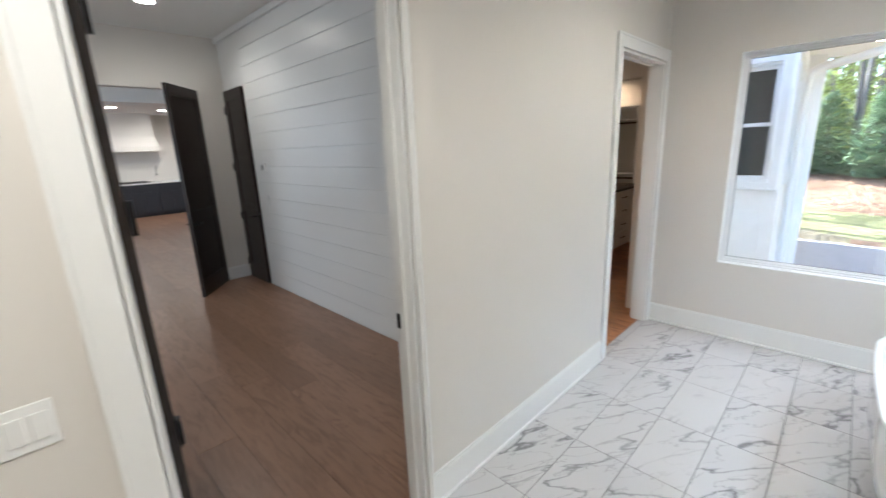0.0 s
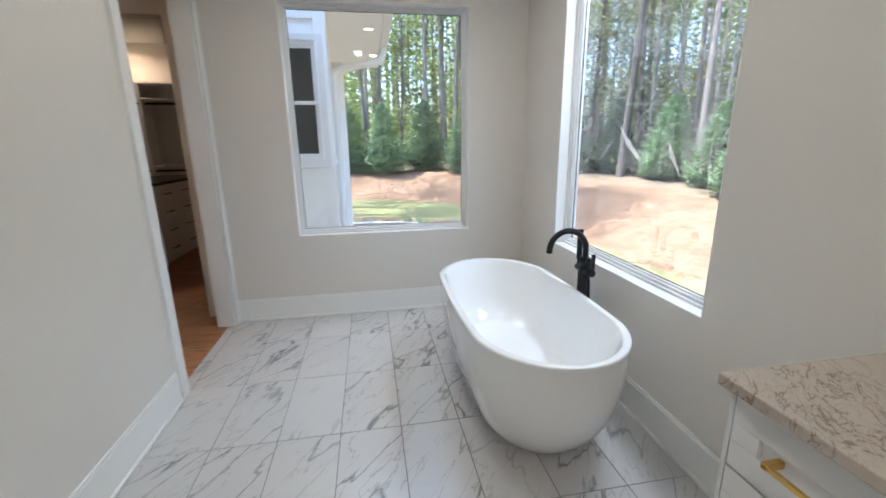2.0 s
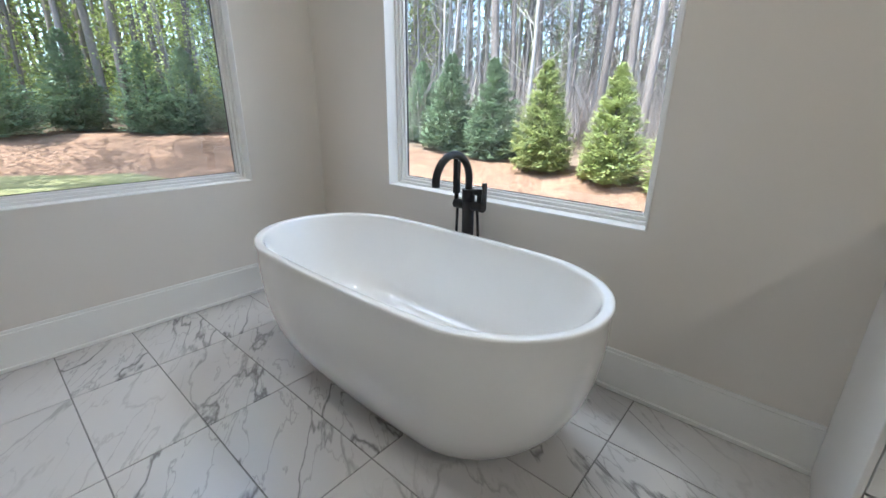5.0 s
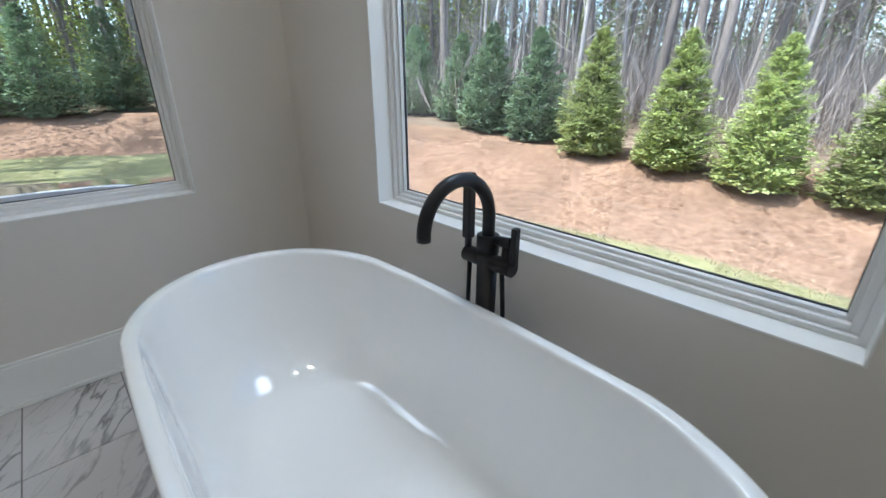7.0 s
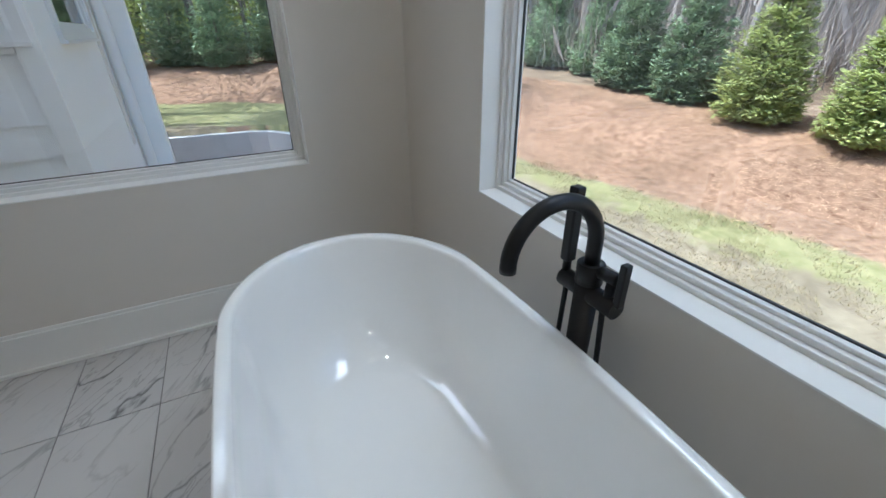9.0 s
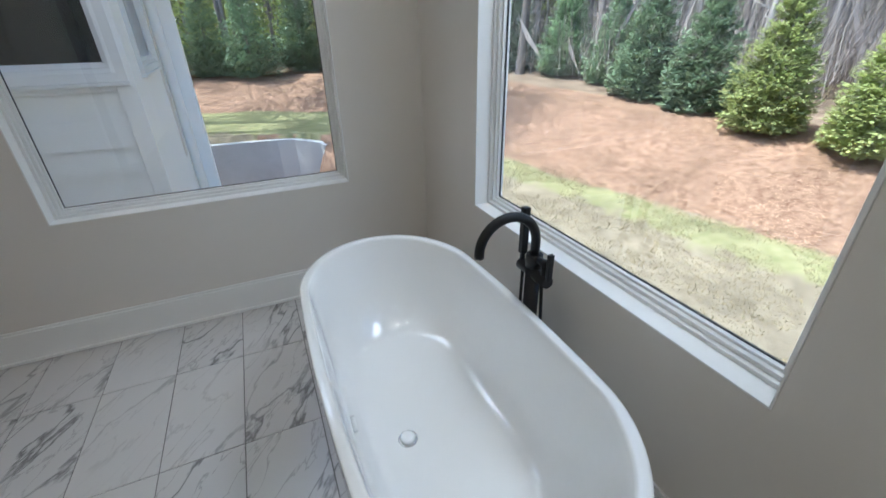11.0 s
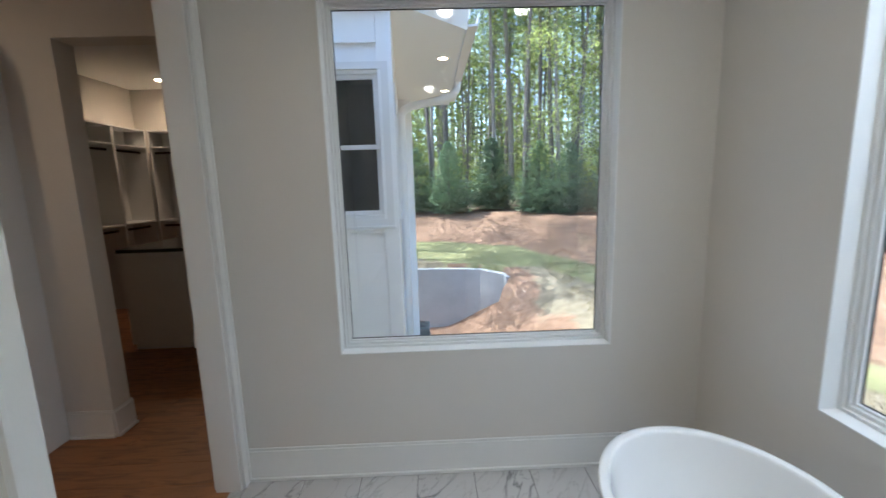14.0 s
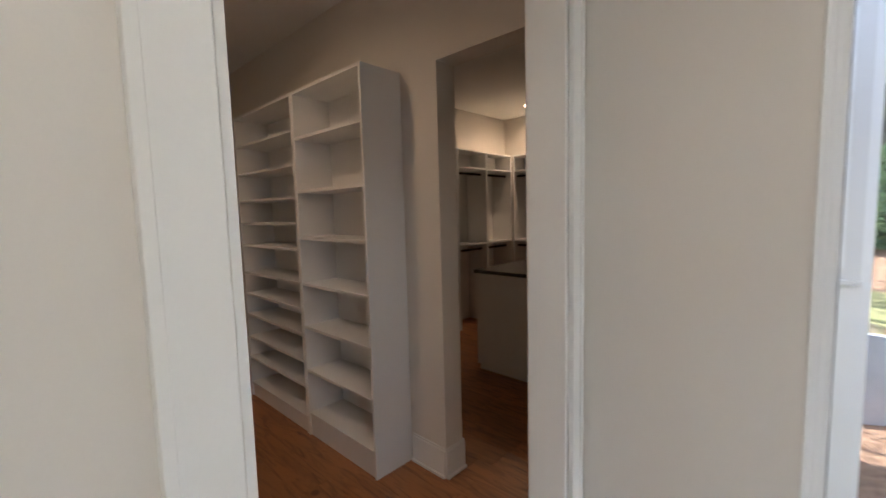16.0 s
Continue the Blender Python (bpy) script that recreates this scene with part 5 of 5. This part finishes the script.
# undergrowth: bare brush towards the east, leafy towards the north
def brush(name, label, material, spots, seed, bare):
    rng = random.Random(seed)
    vs, fs = [], []
    for x, y in spots:
        z = ground_z(x, y)
        for _ in range(46 if bare else 150):
            if bare:
                a, l = rng.uniform(0, 6.283), rng.uniform(0.8, 3.2)
                t = rng.uniform(0.05, 0.7)
                p = Vector((x + rng.gauss(0, 0.5), y + rng.gauss(0, 0.5), z + rng.random() * 0.8))
                q = p + Vector((math.cos(a) * t, math.sin(a) * t, 1)).normalized() * l
                m = p.lerp(q, 0.55) + Vector((rng.uniform(-0.2, 0.2), rng.uniform(-0.2, 0.2), 0))
                w = Vector((-math.sin(a), math.cos(a), 0)) * rng.uniform(0.004, 0.010)
                i = len(vs)
                vs += [tuple(p - w), tuple(p + w), tuple(m + w * 0.7), tuple(q), tuple(m - w * 0.7)]
                fs.append((i, i + 1, i + 2, i + 3, i + 4))
            else:
                p = Vector((x + rng.gauss(0, 0.9), y + rng.gauss(0, 0.9), z + abs(rng.gauss(0, 2.4))))
                o = Vector((rng.uniform(-1, 1), rng.uniform(-1, 1), rng.uniform(-0.5, 0.8))).normalized() * rng.uniform(0.1, 0.24)
                sd = o.cross(Vector((rng.uniform(-1, 1), rng.uniform(-1, 1), 1))).normalized() * o.length * 0.4
                i = len(vs)
                vs += [tuple(p), tuple(p + o * 0.5 + sd), tuple(p + o), tuple(p + o * 0.5 - sd)]
                fs.append((i, i + 1, i + 2, i + 3))
    me = bpy.data.meshes.new(name)
    me.from_pydata(vs, [], fs)
    me.materials.append(material)
    return tagged(new(name, me), label, "undergrowth", kind="stuff")


def brush_spots(n, a0, a1, d0, d1, seed, least):
    rng, out = random.Random(seed), []
    while len(out) < n:
        a, d = rng.uniform(a0, a1), rng.uniform(d0, d1)
        x, y = d * math.cos(a), 1.5 + d * math.sin(a)
        if beyond(x, y) > least:
            out.append((x, y))
    return out


brush("bare_brush", "tangle of bare grey-brown twigs under the trees", TWIG, brush_spots(640, -0.35, 1.15, 12, 38, 3, 6.0), 4, True)
brush("leafy_brush", "pale green leafy undergrowth between the trunks", SPRING, brush_spots(330, 0.75, 2.1, 24, 52, 5, 5.0), 6, False)
brush("evergreen_brush", "dark green undergrowth deep in the woods", PINE, brush_spots(110, -0.2, 2.1, 26, 55, 7, 6.0), 8, False)


# crowns of the farther woods, one mass of leaves
def far_leaves(name, label, material, n, seed, a0, a1, d0, d1, z0, z1, size, wide=0.35):
    rng = random.Random(seed)
    vs, fs = [], []
    while len(fs) < n:
        a, d = rng.uniform(a0, a1), rng.uniform(d0, d1)
        x, y, z = d * math.cos(a), 1.5 + d * math.sin(a), rng.uniform(z0, z1)
        if noise.noise((x * 0.16, y * 0.16, z * 0.22)) < 0.02:
            continue
        p = Vector((x, y, z))
        o = Vector((rng.uniform(-1, 1), rng.uniform(-1, 1), rng.uniform(-1, 1))).normalized() * size * rng.uniform(0.6, 1.4)
        sd = o.cross(Vector((rng.uniform(-1, 1), rng.uniform(-1, 1), rng.uniform(-1, 1)))).normalized() * o.length * wide
        i = len(vs)
        vs += [tuple(p), tuple(p + o * 0.5 + sd), tuple(p + o), tuple(p + o * 0.5 - sd)]
        fs.append((i, i + 1, i + 2, i + 3))
    me = bpy.data.meshes.new(name)
    me.from_pydata(vs, [], fs)
    me.materials.append(material)
    return tagged(new(name, me), label, "foliage", kind="stuff")


far_leaves("spring_foliage", "fresh yellow-green spring leaves high among the far trees", SPRING, 95000, 51, 0.72, 2.1, 26, 58, 1.0, 19.0, 0.24)
far_leaves("pine_foliage", "dull green pine foliage among the far trees", PINE, 60000, 52, -0.35, 2.1, 36, 62, -1.0, 14.0, 0.30)
far_leaves("twig_foliage", "haze of bare reddish twigs among the eastern trees", TWIG, 130000, 53, -0.35, 1.15, 19, 56, -1.0, 16.0, 0.75, 0.022)

# trunks of the farthest woods, past counting
rng = random.Random(77)
bm = bmesh.new()
for _ in range(650):
    a, d = rng.uniform(-0.4, 2.1), rng.uniform(36, 66)
    x, y = d * math.cos(a), 1.5 + d * math.sin(a)
    z, h, r = ground_z(x, y) - 0.3, rng.uniform(12, 22), rng.uniform(0.06, 0.17)
    lx, ly = rng.gauss(0, 0.5), rng.gauss(0, 0.5)
    tube(bm, [(x, y, z), (x + lx * 0.4, y + ly * 0.6, z + h * 0.5), (x + lx, y + ly, z + h)], [r, r * 0.7, r * 0.15], 5, False)
thing("distant_trunks", bm, BARK, "grey-brown trunks crowding the farthest woods", "woods", kind="stuff")

# ---- floor pieces ----
TW, TL, TX, TY = 0.305, 0.568, -0.04, 2.418
floor = structure("floor", B(((XW - 0.06, YS, -0.12), (XE, YN, -0.0035))), GROUT, "grey grout bed of the marble-look bathroom floor", "floor")


def floor_tiles():
    shared = {}
    for col in range(-5, 5):
        for row in range(-9, 4):
            x0, x1 = TX + col * TW, TX + (col + 1) * TW
            y0, y1 = TY + row * TL, TY + (row + 1) * TL
            x0, x1, y0, y1 = max(x0, XW - 0.058), min(x1, XE), max(y0, YS), min(y1, YN)
            if x1 - x0 < 0.02 or y1 - y0 < 0.02:
                continue
            w, l = round(x1 - x0, 4), round(y1 - y0, 4)
            key = (w, l)
            if key not in shared:
                g = 0.0022
                shared[key] = mesh_of("tile", B(((-w / 2 + g, -l / 2 + g, -0.0105), (w / 2 - g, l / 2 - g, 0)), bevel=0.0007), TILE)
            ob = new("tile", shared[key])
            ob.location = ((x0 + x1) / 2, (y0 + y1) / 2, 0)
            ob.parent = floor


floor_tiles()


def plank_floor(name, x0, x1, y0, y1, material, label, seed, cuts=(1.1, 2.2), width=0.19, skip=None):
    root = structure(name, B(((x0, y0, -0.12), (x1, y1, -0.006))), ESPRESSO, label, "floor")
    rng = random.Random(seed)
    shared = {}
    y = y0
    while y < y1 - 0.01:
        w = round(min(width, y1 - y), 3)
        x = x0
        first = rng.uniform(0.4, 1.6)
        while x < x1 - 0.01:
            l = round(min(first or rng.choice((cuts[0], sum(cuts) / 2, cuts[1])), x1 - x), 2)
            first = 0
            if x1 - x - l < 0.3:
                l = round(x1 - x, 2)
            key = (l, w)
            if key not in shared:
                shared[key] = mesh_of("plank", B(((-l / 2 + 0.0008, -w / 2 + 0.0008, -0.012), (l / 2 - 0.0008, w / 2 - 0.0008, 0)), bevel=0.0012), material)
            ob = new("plank", shared[key])
            ob.location = (x + l / 2, y + w / 2, 0)
            ob.parent = root
            x += l
        y += width
    return root


plank_floor("floor_bedroom", BED_X - T, XW - 0.06, -2.95, SHIP_Y + 0.1, PALE_OAK, "pale brown oak plank bedroom floor", 3, cuts=(1.5, 2.3), width=0.24)
plank_floor("floor_closet", CX0, XW - 0.06, SHIP_Y + 0.112, 8.45, OAK, "warm brown oak plank closet floor", 9)
plank_floor("floor_living", KX, BED_X - T, -4.0, 6.0, PALE_OAK, "pale brown oak plank living room floor", 12, cuts=(1.8, 2.6), width=0.25)

# shiplap boards
sw_root = bpy.data.objects["wall_bedroom_north"]
z = 0.02
while z < BED_H - 0.01:
    h = min(0.205, BED_H - z)
    part("shiplap_board", B(((-5.66, SHIP_Y, z + 0.0025), (XW - T, SHIP_Y + 0.011, z + h - 0.0025)), bevel=0.0015), TRIM, sw_root)
    z += 0.205
